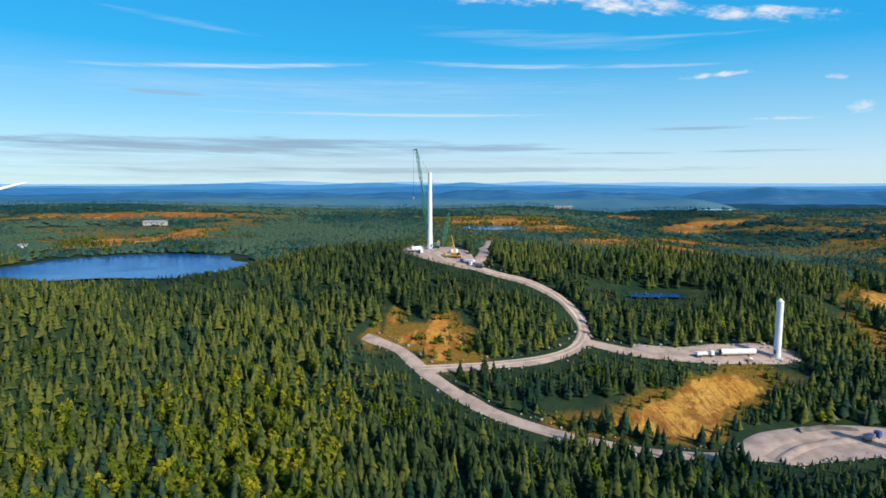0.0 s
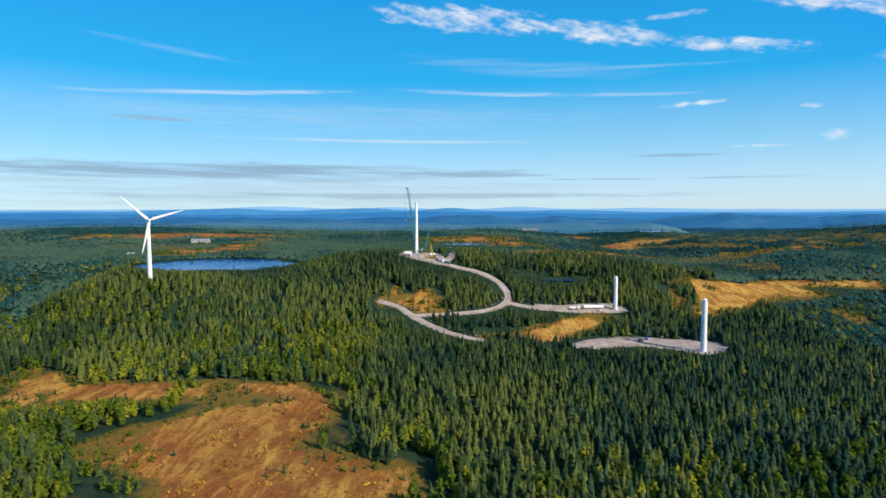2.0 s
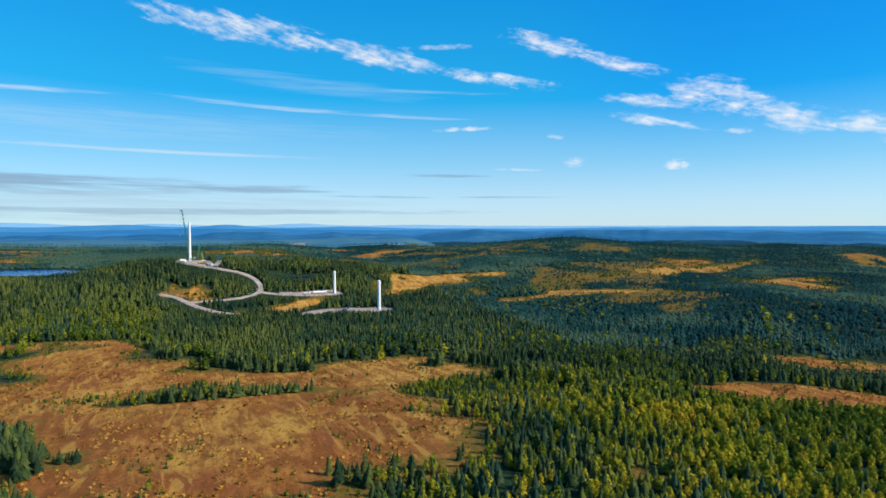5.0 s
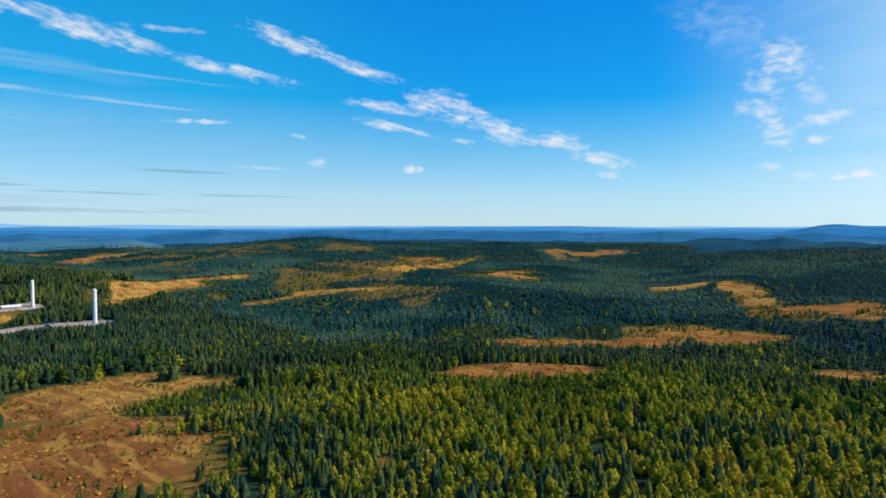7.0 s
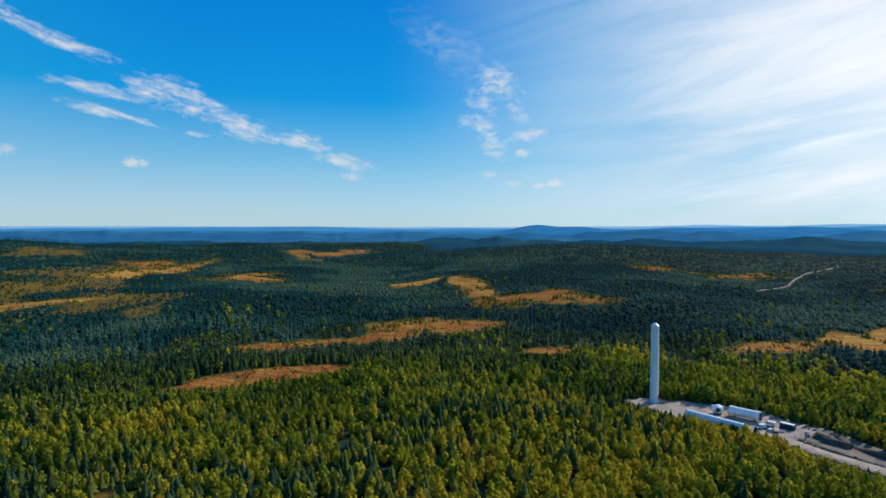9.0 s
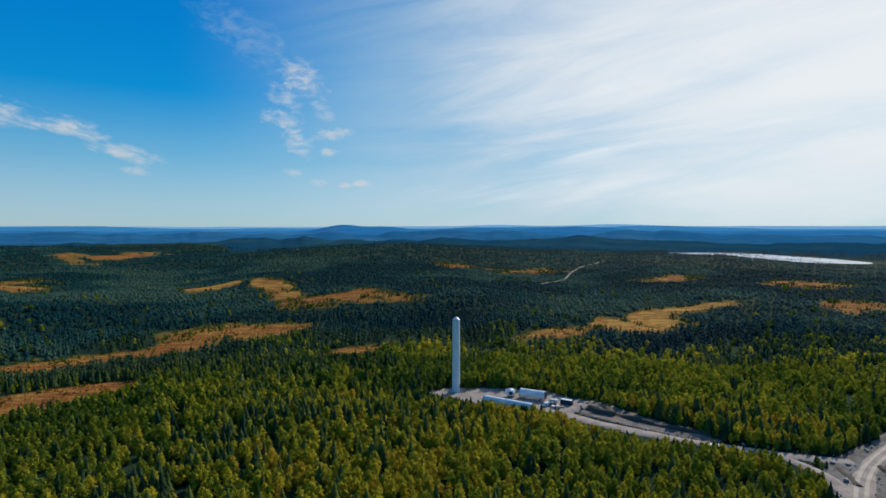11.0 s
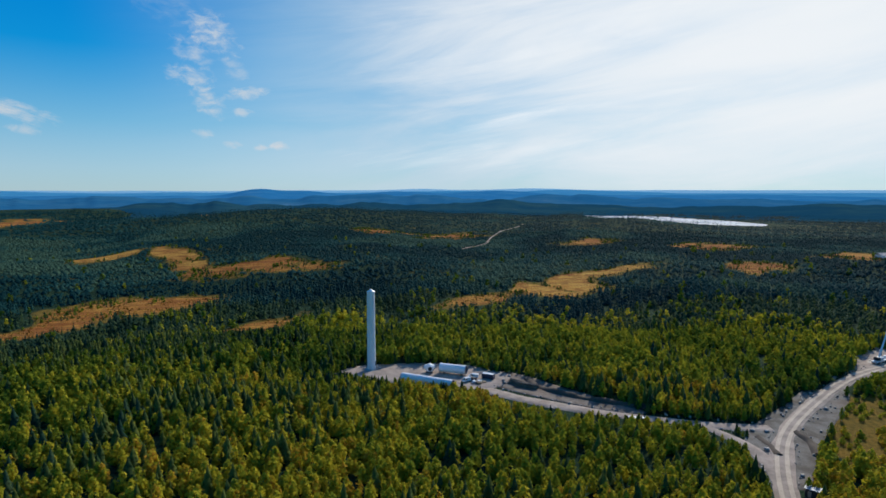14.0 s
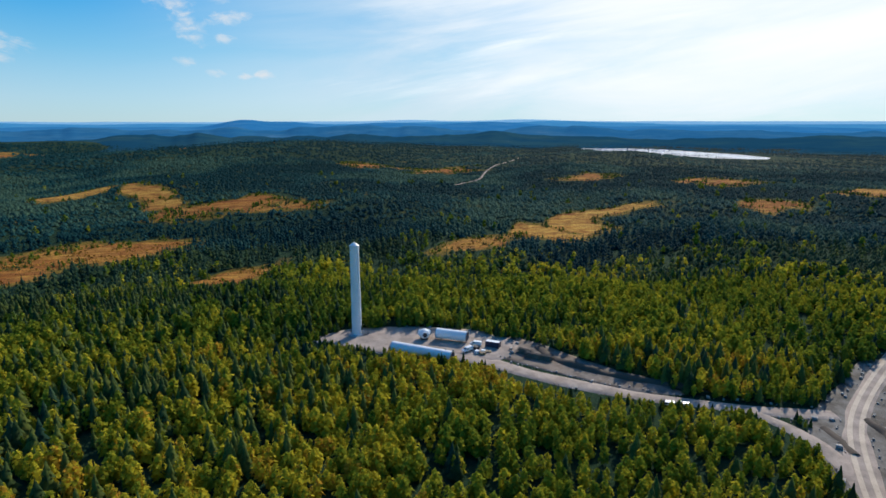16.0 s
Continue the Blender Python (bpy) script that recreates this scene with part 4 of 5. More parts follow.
def build_container(x, y, turn, mat, label, size=(6.0, 2.4, 2.6)):
    t = thing("container", at(x, y, 0.38), turn, label, "container")
    lx, ly, lz = size
    body = box(bmesh.new(), 0, 0, 0.15, lx, ly, lz - 0.2)
    for i in range(int(lx / 0.5)):
        u = -lx / 2 + 0.3 + i * 0.5
        for s in (-1, 1):
            box(body, u, s * (ly / 2 + 0.03), 0.3, 0.22, 0.08, lz - 0.5)
    part("body", body, mat, t)
    part("roof", box(bmesh.new(), 0, 0, lz - 0.04, lx + 0.1, ly + 0.1, 0.12, 0.03), M_WHITE, t, "pale steel roof")
    for s in (-1, 1):
        part("door", box(bmesh.new(), lx / 2 + 0.05, s * ly / 4, 0.3, 0.08, ly / 2 - 0.06, lz - 0.5, 0.02), mat, t)
    for sx in (-1, 1):
        for sy in (-1, 1):
            part("corner_post", box(bmesh.new(), sx * lx / 2, sy * ly / 2, 0, 0.2, 0.2, lz, 0.02), M_DARK, t)
    return t


def build_van(x, y, turn, mat, label, long=5.2, high=2.1):
    t = thing("van", at(x, y, 0.38), turn, label, "van", "vehicles on the pad")
    bm = bmesh.new()
    prof = [(-long / 2, 0.45), (-long / 2, high * 0.95), (-long / 2 + 0.15, high), (long * 0.18, high), (long * 0.33, high * 0.62), (long * 0.49, high * 0.5), (long / 2, 0.5)]
    a = [bm.verts.new((u, -0.95, v)) for u, v in prof]
    b = [bm.verts.new((u, 0.95, v)) for u, v in prof]
    bm.faces.new(a)
    bm.faces.new(b[::-1])
    for i in range(len(prof)):
        j = (i + 1) % len(prof)
        bm.faces.new((a[j], a[i], b[i], b[j]))
    bmesh.ops.bevel(bm, geom=list(bm.edges), offset=0.07, segments=2, affect="EDGES", clamp_overlap=True)
    part("body", bm, mat, t)
    ws = box(bmesh.new(), 0, 0, 0, 0.05, 1.6, 0.85, 0.02)
    bmesh.ops.rotate(ws, verts=ws.verts, cent=(0, 0, 0), matrix=Matrix.Rotation(radians(-42), 3, "Y"))
    part("windscreen", ws, M_GLASS, t, "dark windscreen", loc=(long * 0.335, 0, high * 0.6))
    for s in (-1, 1):
        part("side_window", box(bmesh.new(), long * 0.12, s * 0.965, high * 0.6, 0.9, 0.03, 0.5, 0.01), M_GLASS, t)
    wheels(t, [(sx * long * 0.3, sy * 0.85) for sx in (-1, 1) for sy in (-1, 1)], 0.36, 0.25)
    return t


def build_truck(x, y, turn, cab_mat, load_mat, label, long=11.0):
    """A lorry with a flat load bed."""
    t = thing("truck", at(x, y, 0.38), turn, label, "truck", "site trucks")
    part("chassis", box(bmesh.new(), 0, 0, 0.75, long, 1.1, 0.35, 0.05), M_DARK, t)
    cab = box(bmesh.new(), long / 2 - 0.9, 0, 1.0, 2.2, 2.4, 2.4, 0.25)
    c = part("cab", cab, cab_mat, t)
    part("windscreen", box(bmesh.new(), long / 2 + 0.19, 0, 2.1, 0.06, 2.0, 0.95, 0.02), M_GLASS, c)
    part("load_bed", box(bmesh.new(), -1.4, 0, 1.15, long - 3.2, 2.5, 0.25, 0.04), M_STEEL, t)
    part("load", box(bmesh.new(), -1.6, 0, 1.4, long - 4.0, 2.3, 1.5, 0.2), load_mat, t, "crated load")
    wheels(t, [(u, s * 1.05) for u in (long / 2 - 1.3, -long / 2 + 1.0, -long / 2 + 2.4) for s in (-1, 1)], 0.52, 0.4)
    return t


def build_mobile_crane(x, y, turn, reach, raise_deg, mat, label, slew=0.0):
    """A telescopic crane on a six-axle carrier with its outriggers down."""
    t = thing("mobile_crane", at(x, y, 0.38), turn, label, "crane", "mobile cranes")
    part("carrier", box(bmesh.new(), 0, 0, 0.9, 13.5, 2.8, 0.9, 0.12), mat, t)
    c = part("cab", box(bmesh.new(), 6.0, 0, 1.4, 1.9, 2.6, 1.7, 0.2), mat, t)
    part("windscreen", box(bmesh.new(), 6.93, 0, 2.1, 0.06, 2.2, 0.8, 0.02), M_GLASS, c)
    part("slewing_body", box(bmesh.new(), -1.0, 0, 1.9, 4.4, 2.7, 1.5, 0.2), mat, t)
    part("counterweight", box(bmesh.new(), -3.9, 0, 2.0, 1.6, 2.9, 1.7, 0.1), M_DARK, t)
    u = Vector((math.cos(radians(raise_deg)) * math.cos(radians(slew)), math.cos(radians(raise_deg)) * math.sin(radians(slew)), math.sin(radians(raise_deg))))
    p = Vector((-2.0, 0.0, 3.2))
    for r in (0.55, 0.47, 0.4, 0.32):
        q = p + u * (reach / 4 + 0.4)
        part("boom_section", tube(bmesh.new(), p, q, r, r, 8), mat, t)
        p = p + u * (reach / 4)
    part("lift_ram", tube(bmesh.new(), (1.2, 0, 2.6), Vector((-2.0, 0, 3.2)) + u * reach * 0.22, 0.28, 0.2, 8), M_STEEL, t, "steel lifting ram")
    tip = Vector((-2.0, 0, 3.2)) + u * reach
    part("hoist_rope", tube(bmesh.new(), tip, tip - Vector((0, 0, min(8.0, reach * 0.35))), 0.05, n=4), M_DARK, t)
    part("hook_block", box(bmesh.new(), tip.x, tip.y, tip.z - min(8.0, reach * 0.35) - 0.9, 0.5, 0.4, 0.9, 0.1), M_YELLOW, t)
    for sx in (-4.5, 4.2):
        for sy in (-1, 1):
            o = bmesh.new()
            box(o, sx, sy * 2.4, 0.9, 0.5, 2.4, 0.35, 0.04)
            box(o, sx, sy * 3.5, 0.1, 0.3, 0.3, 0.9)
            box(o, sx, sy * 3.5, 0.0, 1.1, 1.1, 0.14, 0.03)
            part("outrigger", o, M_STEEL, t)
    wheels(t, [(v, s * 1.2) for v in (-5.2, -3.6, -1.2, 0.6, 2.8, 4.6) for s in (-1, 1)], 0.6, 0.5)
    return t


def build_crawler_crane():
    """The tall green lattice crane beside the tower."""
    x, y = -7.0, 958.0
    t = thing("crawler_crane", at(x, y, 0.38), 0, "tall green lattice-boom crawler crane beside the white tower", "crane")
    for s in (-1, 1):
        bm = box(bmesh.new(), s * 3.3, 0, 0, 1.3, 9.5, 1.4, 0.35)
        for i in range(16):
            box(bm, s * 3.3, -4.4 + i * 0.58, -0.02, 1.45, 0.3, 0.1)
            box(bm, s * 3.3, -4.4 + i * 0.58, 1.36, 1.45, 0.3, 0.1)
        part("crawler_track", bm, M_DARK, t, "dark steel crawler track")
    part("undercarriage", box(bmesh.new(), 0, 0, 0.7, 5.6, 3.2, 1.0, 0.15), M_GREEN, t)
    part("slewing_body", box(bmesh.new(), 0.6, -0.4, 1.8, 4.4, 7.5, 2.0, 0.2), M_GREEN, t)
    cab = part("cab", box(bmesh.new(), -2.2, 2.4, 2.0, 1.5, 2.2, 2.0, 0.2), M_GREEN, t)
    part("window", box(bmesh.new(), -2.98, 2.4, 2.8, 0.05, 1.8, 0.9), M_GLASS, cab)
    for i in range(5):
        part("counterweight", box(bmesh.new(), 3.4, -2.6, 2.0 + i * 0.72, 2.4, 3.8, 0.66, 0.06), M_YELLOW if i == 4 else M_STEEL, t)
    tip = Vector((-13.5, 8.0, 76.0))
    foot = Vector((-3.0, 0.5, 2.6))
    knee = foot.lerp(tip, 0.62)
    part("main_boom", lattice(bmesh.new(), foot, knee, 2.4, 20, 0.17, 0.09), M_GREEN, t, "green lattice main boom")
    part("upper_boom", lattice(bmesh.new(), knee, tip, 1.7, 14, 0.15, 0.09), M_GREEN, t, "green lattice boom head section")
    back = Vector((11.5, -3.0, 27.0))
    part("derrick_mast", lattice(bmesh.new(), (7.0, -1.0, 2.0), back, 1.9, 12, 0.16, 0.09), M_GREEN, t, "green lattice derrick mast")
    rope = bmesh.new()
    for s in (-0.5, 0.5):
        tube(rope, back + Vector((0, s, 0)), tip + Vector((0, s, 0)), 0.05, n=3, caps=False)
        tube(rope, back + Vector((0, s, 0)), (3.8, -2.6 + s, 5.5), 0.06, n=3, caps=False)
    part("pendant_ropes", rope, M_DARK, t)
    hp = tip + Vector((-2.6, 0.5, -0.8))
    part("boom_head", tube(bmesh.new(), tip, hp, 0.5, 0.35, 6), M_GREEN, t)
    part("hoist_rope", tube(bmesh.new(), hp, hp - Vector((0, 0, 36)), 0.06, n=4), M_DARK, t)
    part("hook_block", box(bmesh.new(), hp.x, hp.y, hp.z - 38, 0.8, 0.5, 2.0, 0.15), M_YELLOW, t)
    return t


def build_nacelle_on_ground(x, y, turn):
    t = thing("nacelle", at(x, y, 0.38), turn, "white turbine nacelle waiting on its transport frame", "nacelle")
    part("housing", box(bmesh.new(), 0, 0, 0.9, 8.6, 3.4, 3.2, 0.7), M_WHITE, t)
    part("cooler", box(bmesh.new(), -3.2, 0, 4.0, 1.6, 2.8, 0.9, 0.1), M_STEEL, t, "grey roof cooler")
    for s in (-2.6, 2.6):
        part("transport_frame", box(bmesh.new(), s, 0, 0, 0.5, 3.8, 0.95, 0.05), M_DARK, t)
    return t


def build_hub_on_ground(x, y, turn):
    t = thing("rotor_hub", at(x, y, 0.38), turn, "white rotor hub with open blade sockets on a stand", "rotor hub")
    part("shell", lathe(bmesh.new(), [(1.2, 0.5), (2.1, 1.0), (2.35, 2.2), (2.0, 3.5), (1.1, 4.3), (0.2, 4.5)], 24), M_WHITE, t, smooth=True)
    for a in (0, 120, 240):
        u = Vector((math.cos(radians(a)), math.sin(radians(a)), 0.15))
        so = tube(bmesh.new(), u * 1.6 + Vector((0, 0, 2.2)), u * 2.75 + Vector((0, 0, 2.2)), 1.25, 1.25, 20)
        s = part("blade_socket", so, M_WHITE, t)
        part("socket_opening", tube(bmesh.new(), u * 2.74 + Vector((0, 0, 2.2)), u * 2.8 + Vector((0, 0, 2.2)), 1.0, 1.0, 20), M_DARK, s, "dark round opening")
    part("stand", box(bmesh.new(), 0, 0, 0, 3.0, 3.0, 0.55, 0.08), M_DARK, t)
    t.scale = (1.05, 1.05, 1.05)
    return t


def build_pallets(x, y, turn, count=4):
    t = thing("pallet_stack", at(x, y, 0.38), turn, "stack of pale wooden pallets and covered crates", "pallets")
    for i in range(count):
        bm = bmesh.new()
        for k in range(5):
            box(bm, 0, -0.9 + 0.45 * k, 0.12 + 0.28 * i, 2.6, 0.32, 0.08)
        for k in (-1, 0, 1):
            box(bm, k * 1.1, 0, 0.28 * i, 0.2, 2.1, 0.12)
        part("pallet", bm, M_WOOD, t)
    part("crate", box(bmesh.new(), 1.9, 1.4, 0, 1.8, 1.6, 1.3, 0.08), M_WHITE, t, "white covered crate")
    return t


def build_log_pile(x, y, turn, logs=18, long=6.0):
    t = thing("log_pile", at(x, y, 0.25), turn, "pile of felled grey-brown logs by the road", "log pile", "log piles")
    r = random.Random(int(x * 7 + y))
    k, row, n = 0, 0, 6
    while k < logs and n > 0:
        for i in range(n):
            rad = 0.24 + 0.1 * r.random()
            yy = (i - (n - 1) / 2) * 0.62
            o = r.uniform(-0.5, 0.5)
            part("log", tube(bmesh.new(), (-long / 2 + o, yy, 0.3 + row * 0.5), (long / 2 + o + r.uniform(-0.4, 0.4), yy + r.uniform(-0.2, 0.2), 0.3 + row * 0.5), rad, rad * 0.8, 8), M_LOG, t)
            k += 1
        row, n = row + 1, n - 1
    return t


def build_shed(x, y, turn):
    t = thing("site_shed", at(x, y, 0.3), turn, "dark site shed with a pale grey roof by the road", "shed")
    part("wall", box(bmesh.new(), 0, 0, 0, 5.0, 3.0, 2.7, 0.05), M_DARK, t)
    roof = bmesh.new()
    box(roof, 0, 0, 2.66, 5.5, 3.5, 0.22, 0.05)
    part("roof", roof, M_ROOF, t, "pale grey flat roof")
    part("door", box(bmesh.new(), 1.2, 1.53, 0.15, 1.0, 0.07, 2.05, 0.02), M_STEEL, t)
    part("window", box(bmesh.new(), -1.2, 1.53, 1.1, 1.2, 0.06, 0.9, 0.02), M_GLASS, t)
    for s in (-1, 1):
        part("skid", box(bmesh.new(), 0, s * 1.0, -0.25, 5.2, 0.3, 0.25), M_STEEL, t)
    return t


def build_house(x, y, turn, lx, ly, h, wall, label, up=0.0):
    t = thing("building", at(x, y, up), turn, label, "building", "far buildings")
    part("wall", box(bmesh.new(), 0, 0, -1.0, lx, ly, h + 1.0, 0.1), wall, t)
    bm = bmesh.new()
    a = [bm.verts.new(p) for p in ((-lx / 2 - 0.5, -ly / 2 - 0.5, h), (lx / 2 + 0.5, -ly / 2 - 0.5, h), (lx / 2 + 0.5, ly / 2 + 0.5, h), (-lx / 2 - 0.5, ly / 2 + 0.5, h),
                                   (-lx / 2 - 0.5, 0, h + ly * 0.3), (lx / 2 + 0.5, 0, h + ly * 0.3))]
    for q in ((0, 1, 5, 4), (2, 3, 4, 5), (1, 2, 5), (3, 0, 4), (3, 2, 1, 0)):
        bm.faces.new([a[i] for i in q])
    part("roof", bm, M_ROOF, t)
    n = max(2, int(lx / 7))
    for i in range(n):
        u = -lx / 2 + (i + 0.5) * lx / n
        part("window", box(bmesh.new(), u, -ly / 2 - 0.03, h * 0.4, 1.6, 0.12, h * 0.35), M_GLASS, t)
    part("door", box(bmesh.new(), lx * 0.31, -ly / 2 - 0.03, 0.0, 1.4, 0.12, h * 0.6), M_DARK, t)
    return t


# by the nearest stub
lying_section((309, -29, 0), (293.5, -52, 0), 2.15, "long white tower section lying on timber saddles")
lying_section((320.5, -50, 0), (313.5, -62.5, 0), 2.3, "short white tower section lying on the pad")
build_hub_on_ground(321.5, -44.5, 176)
build_van(309.5, -65.5, 60, M_WHITE, "white delivery van on the gravel pad")
build_van(303.5, -60.5, 120, M_WHITE, "white van parked beside the lying sections")
build_van(305.5, -64.0, 25, M_DARK, "dark pickup parked beside the white vans", 4.8, 1.7)
build_container(306.5, -72.5, 55, M_NAVY, "dark navy site container with a pale roof")
build_pallets(299.5, -66.0, 20)
build_pallets(301.5, -69.0, 70, 2)
for x, y, a in ((292, -86, 48), (289, -90, 52), (297, -84, 40)):
    build_log_pile(x, y, a)
build_van(242.5, -117.5, 65, M_WHITE, "white car parked at the roadside", 4.6, 1.6)
build_van(240.8, -122.0, 65, M_WHITE, "pale estate car parked behind another", 4.6, 1.6)
build_shed(178, -146, 40)
# the stub between the cranes
build_mobile_crane(300, -294, -70, 22, 64, M_WHITE, "white mobile crane with its boom raised beside the stub")
build_mobile_crane(309, -322, -60, 13, 72, M_WHITE, "white mobile crane standing by the tower foot")
build_truck(294, -304, 100, M_NAVY, M_DARK, "dark flatbed truck parked on the crane pad")
# the tall tower
build_crawler_crane()
build_nacelle_on_ground(-20, 941, 10)
build_mobile_crane(7, 927, 160, 13, 76, M_YELLOW, "small yellow mobile crane by the green one")
build_truck(17, 916, 150, M_BLUE, M_WHITE, "blue truck with a covered white load")
build_truck(23, 910, 150, M_WHITE, M_STEEL, "white truck with a steel load")
build_container(8, 938, 20, M_WHITE, "white site container beside the crane", (6, 2.4, 2.6))
build_container(-16, 938, 95, M_WHITE, "white office container near the tower foot", (6, 2.4, 2.6))
# the stub behind the mire
lying_section((147, 810, 0), (166, 811, 0), 1.6, "white tower section lying beside the stub")
build_truck(138, 809, 5, M_WHITE, M_WHITE, "white truck waiting with a white load", 10)
build_pallets(160, 805, 10)
# the broad pad
build_truck(176, 738, 20, M_BLUE, M_STEEL, "blue truck on the broad gravel pad", 9)
build_pallets(196, 748, 30)
# far buildings
build_house(-394, 1312, 5, 30, 8, 3.6, M_CONCRETE, "long pale building above the far lake shore", 2)
build_house(-372, 1024, 20, 7, 5, 2.4, M_WHITE, "small white cabin among the trees", 1)
build_house(306, 1960, 0, 46, 12, 6, M_ROOF, "long grey shed far off in the forest", 4)
for i, (x, y) in enumerate(((668, -690), (684, -700), (676, -716), (700, -706))):
    build_house(x, y, 30 * i, 16, 9, 4.5, M_WHITE, "white works building on a distant clearing", 0.5)


def earth_bank(pts, high, wide, label, mat=M_SOIL):
    """A long heap of turned soil and stumps along a road."""
    line = spline(pts, 2.0)
    k = len(line)
    d = np.gradient(line, axis=0)
    d /= np.hypot(d[:, 0], d[:, 1])[:, None]
    side = np.stack([d[:, 1], -d[:, 0]], -1)
    v = []
    offs = np.linspace(-1, 1, 7)
    for o in offs:
        q = line + side * (o * wide)
        lump = 0.55 + 0.9 * lattice_noise(q[:, 0], q[:, 1], 3.2, 61)
        v.append(np.stack([q[:, 0], q[:, 1], land(q[:, 0], q[:, 1]) + FLOOR - 0.3 + (1 - o * o) * high * lump], -1))
    f = np.concatenate([np.stack([np.arange(k - 1) + r * k, np.arange(k - 1) + r * k + 1, np.arange(k - 1) + (r + 1) * k + 1, np.arange(k - 1) + (r + 1) * k], -1) for r in range(6)])
    ob = fast_mesh("earth_bank", np.concatenate(v) * S, f[:, ::-1], mat)
    tagged(ob, label, "earth bank", kind="structure")


earth_bank([(303, -92), (290, -94), (278, -102), (264, -118), (254, -136), (247, -156)], 1.7, 2.6, "dark bank of turned soil along the road")
earth_bank([(224, -178), (214, -176), (204, -170)], 1.4, 2.0, "dark soil heap beside the bend")
earth_bank([(222, -160), (214, -159), (206, -156)], 1.2, 2.2, "low soil heap between the two roads")
earth_bank([(190, 770), (214, 766), (236, 754), (246, 736)], 1.8, 3.0, "bank of blasted stone and soil behind the pad")
earth_bank([(130, 823), (150, 833), (176, 834), (192, 822)], 1.6, 2.6, "rusty soil bank behind the gravel pad")

earth_bank([(128, 722), (146, 733), (166, 738), (186, 738)], 1.3, 3.2, "low pale heap of gravel on the broad pad", M_GRAVEL)
earth_bank([(150, 745), (164, 748), (176, 746)], 1.6, 2.4, "grey heap of crushed rock beside the truck", M_VERGE)
earth_bank([(222, 741), (231, 733), (234, 722)], 1.4, 2.2, "pale gravel heap at the edge of the pad", M_GRAVEL)


def stones(name, spots, sizes, label):
    """Loose blocks of rock as one heap."""
    r = np.random.default_rng(len(spots))
    cube = np.array([(x, y, z) for x in (-1, 1) for y in (-1, 1) for z in (-1, 1)], float)
    quad = np.array([(0, 1, 3, 2), (4, 6, 7, 5), (0, 4, 5, 1), (2, 3, 7, 6), (0, 2, 6, 4), (1, 5, 7, 3)])
    V, F = [], []
    for i, ((x, y), s) in enumerate(zip(spots, sizes)):
        c = cube * (1 + r.normal(0, 0.22, (8, 3))) * s * (0.5, 0.42, 0.34)
        a = r.random() * 6.28
        c = np.stack([c[:, 0] * math.cos(a) - c[:, 1] * math.sin(a), c[:, 0] * math.sin(a) + c[:, 1] * math.cos(a), c[:, 2]], -1)
        V.append(c + (x, y, float(land(x, y)) + FLOOR + 0.45 + 0.12 * s))
        F.append(quad + 8 * i)
    ob = fast_mesh(name, np.concatenate(V) * S, np.concatenate(F), M_ROCK)
    tagged(ob, label, "rocks", kind="stuff")


r_ = np.random.default_rng(12)
spots, sizes = [], []
for pts, wd in ((ROAD_P, 6.5), (ROAD_Q, 6.5), (ROAD_C, 7.5), (ROAD_L, 8), (ROAD_V, 4.5), (ROAD_M, 8)):
    line = spline(pts, 1.6)
    d = np.gradient(line, axis=0)
    d /= np.hypot(d[:, 0], d[:, 1])[:, None]
    for q, t in zip(line, d):
        for s in (-1, 1):
            if r_.random() < 0.4:
                o = s * (wd / 2 + 0.6 + abs(r_.normal(0, 1.2)))
                spots.append((q[0] + t[1] * o, q[1] - t[0] * o))
                sizes.append(0.4 + 1.1 * r_.random() ** 3)
for poly in PADS:
    loop = spline(list(poly) + [poly[0]], 1.2)
    for q in loop:
        if r_.random() < 0.5:
            spots.append((q[0] + r_.normal(0, 1.6), q[1] + r_.normal(0, 1.6)))
            sizes.append(0.4 + 1.5 * r_.random() ** 3)
for k in range(60):
    a = r_.integers(0, len(VERGE))
    u = r_.random() ** 0.5
    c = np.mean(np.array(VERGE, float), axis=0)
    q = c + (np.array(VERGE[a]) * (1 - (b := r_.random())) + np.array(VERGE[(a + 1) % len(VERGE)]) * b - c) * u
    spots.append((q[0], q[1]))
    sizes.append(0.25 + 0.6 * r_.random() ** 3)
keep = (road_gap(np.array(spots)[:, 0], np.array(spots)[:, 1]) > 0.5)
spots, sizes = [q for q, k in zip(spots, keep) if k], [q for q, k in zip(sizes, keep) if k]
stones("roadside_stones", spots, sizes, "grey blasted stones strewn along roads and pads")


# ---------------------------------------------------------------- the forest
rng = np.random.default_rng(7)


def spruce_proto(tiers, spikes, seed):
    """Tiers of drooping boughs, unit height; vertices and triangles."""
    r = np.random.default_rng(seed)
    v, f = [], []
    for i in range(tiers):
        s = i / (tiers - 1)
        z0 = 0.10 + 0.72 * s + 0.03 * r.random()
        top = min(1.0, z0 + 0.34 - 0.10 * s)
        rad = 0.215 * (1 - s) ** 0.85 + 0.035
        k = len(v)
        v.append((r.normal(0, 0.008), r.normal(0, 0.008), top if i < tiers - 1 else 1.0))
        off = r.random() * 6.28
        for j in range(spikes):
            a = off + 2 * math.pi * j / spikes + r.normal(0, 0.12)
            q = rad * (1.15 if j % 2 else 0.72) * (0.8 + 0.4 * r.random())
            v.append((q * math.cos(a), q * math.sin(a), z0 - (0.03 if j % 2 else -0.03) + r.normal(0, 0.012)))
        f += [(k, k + 1 + j, k + 1 + (j + 1) % spikes) for j in range(spikes)]
    return np.array(v), np.array(f)


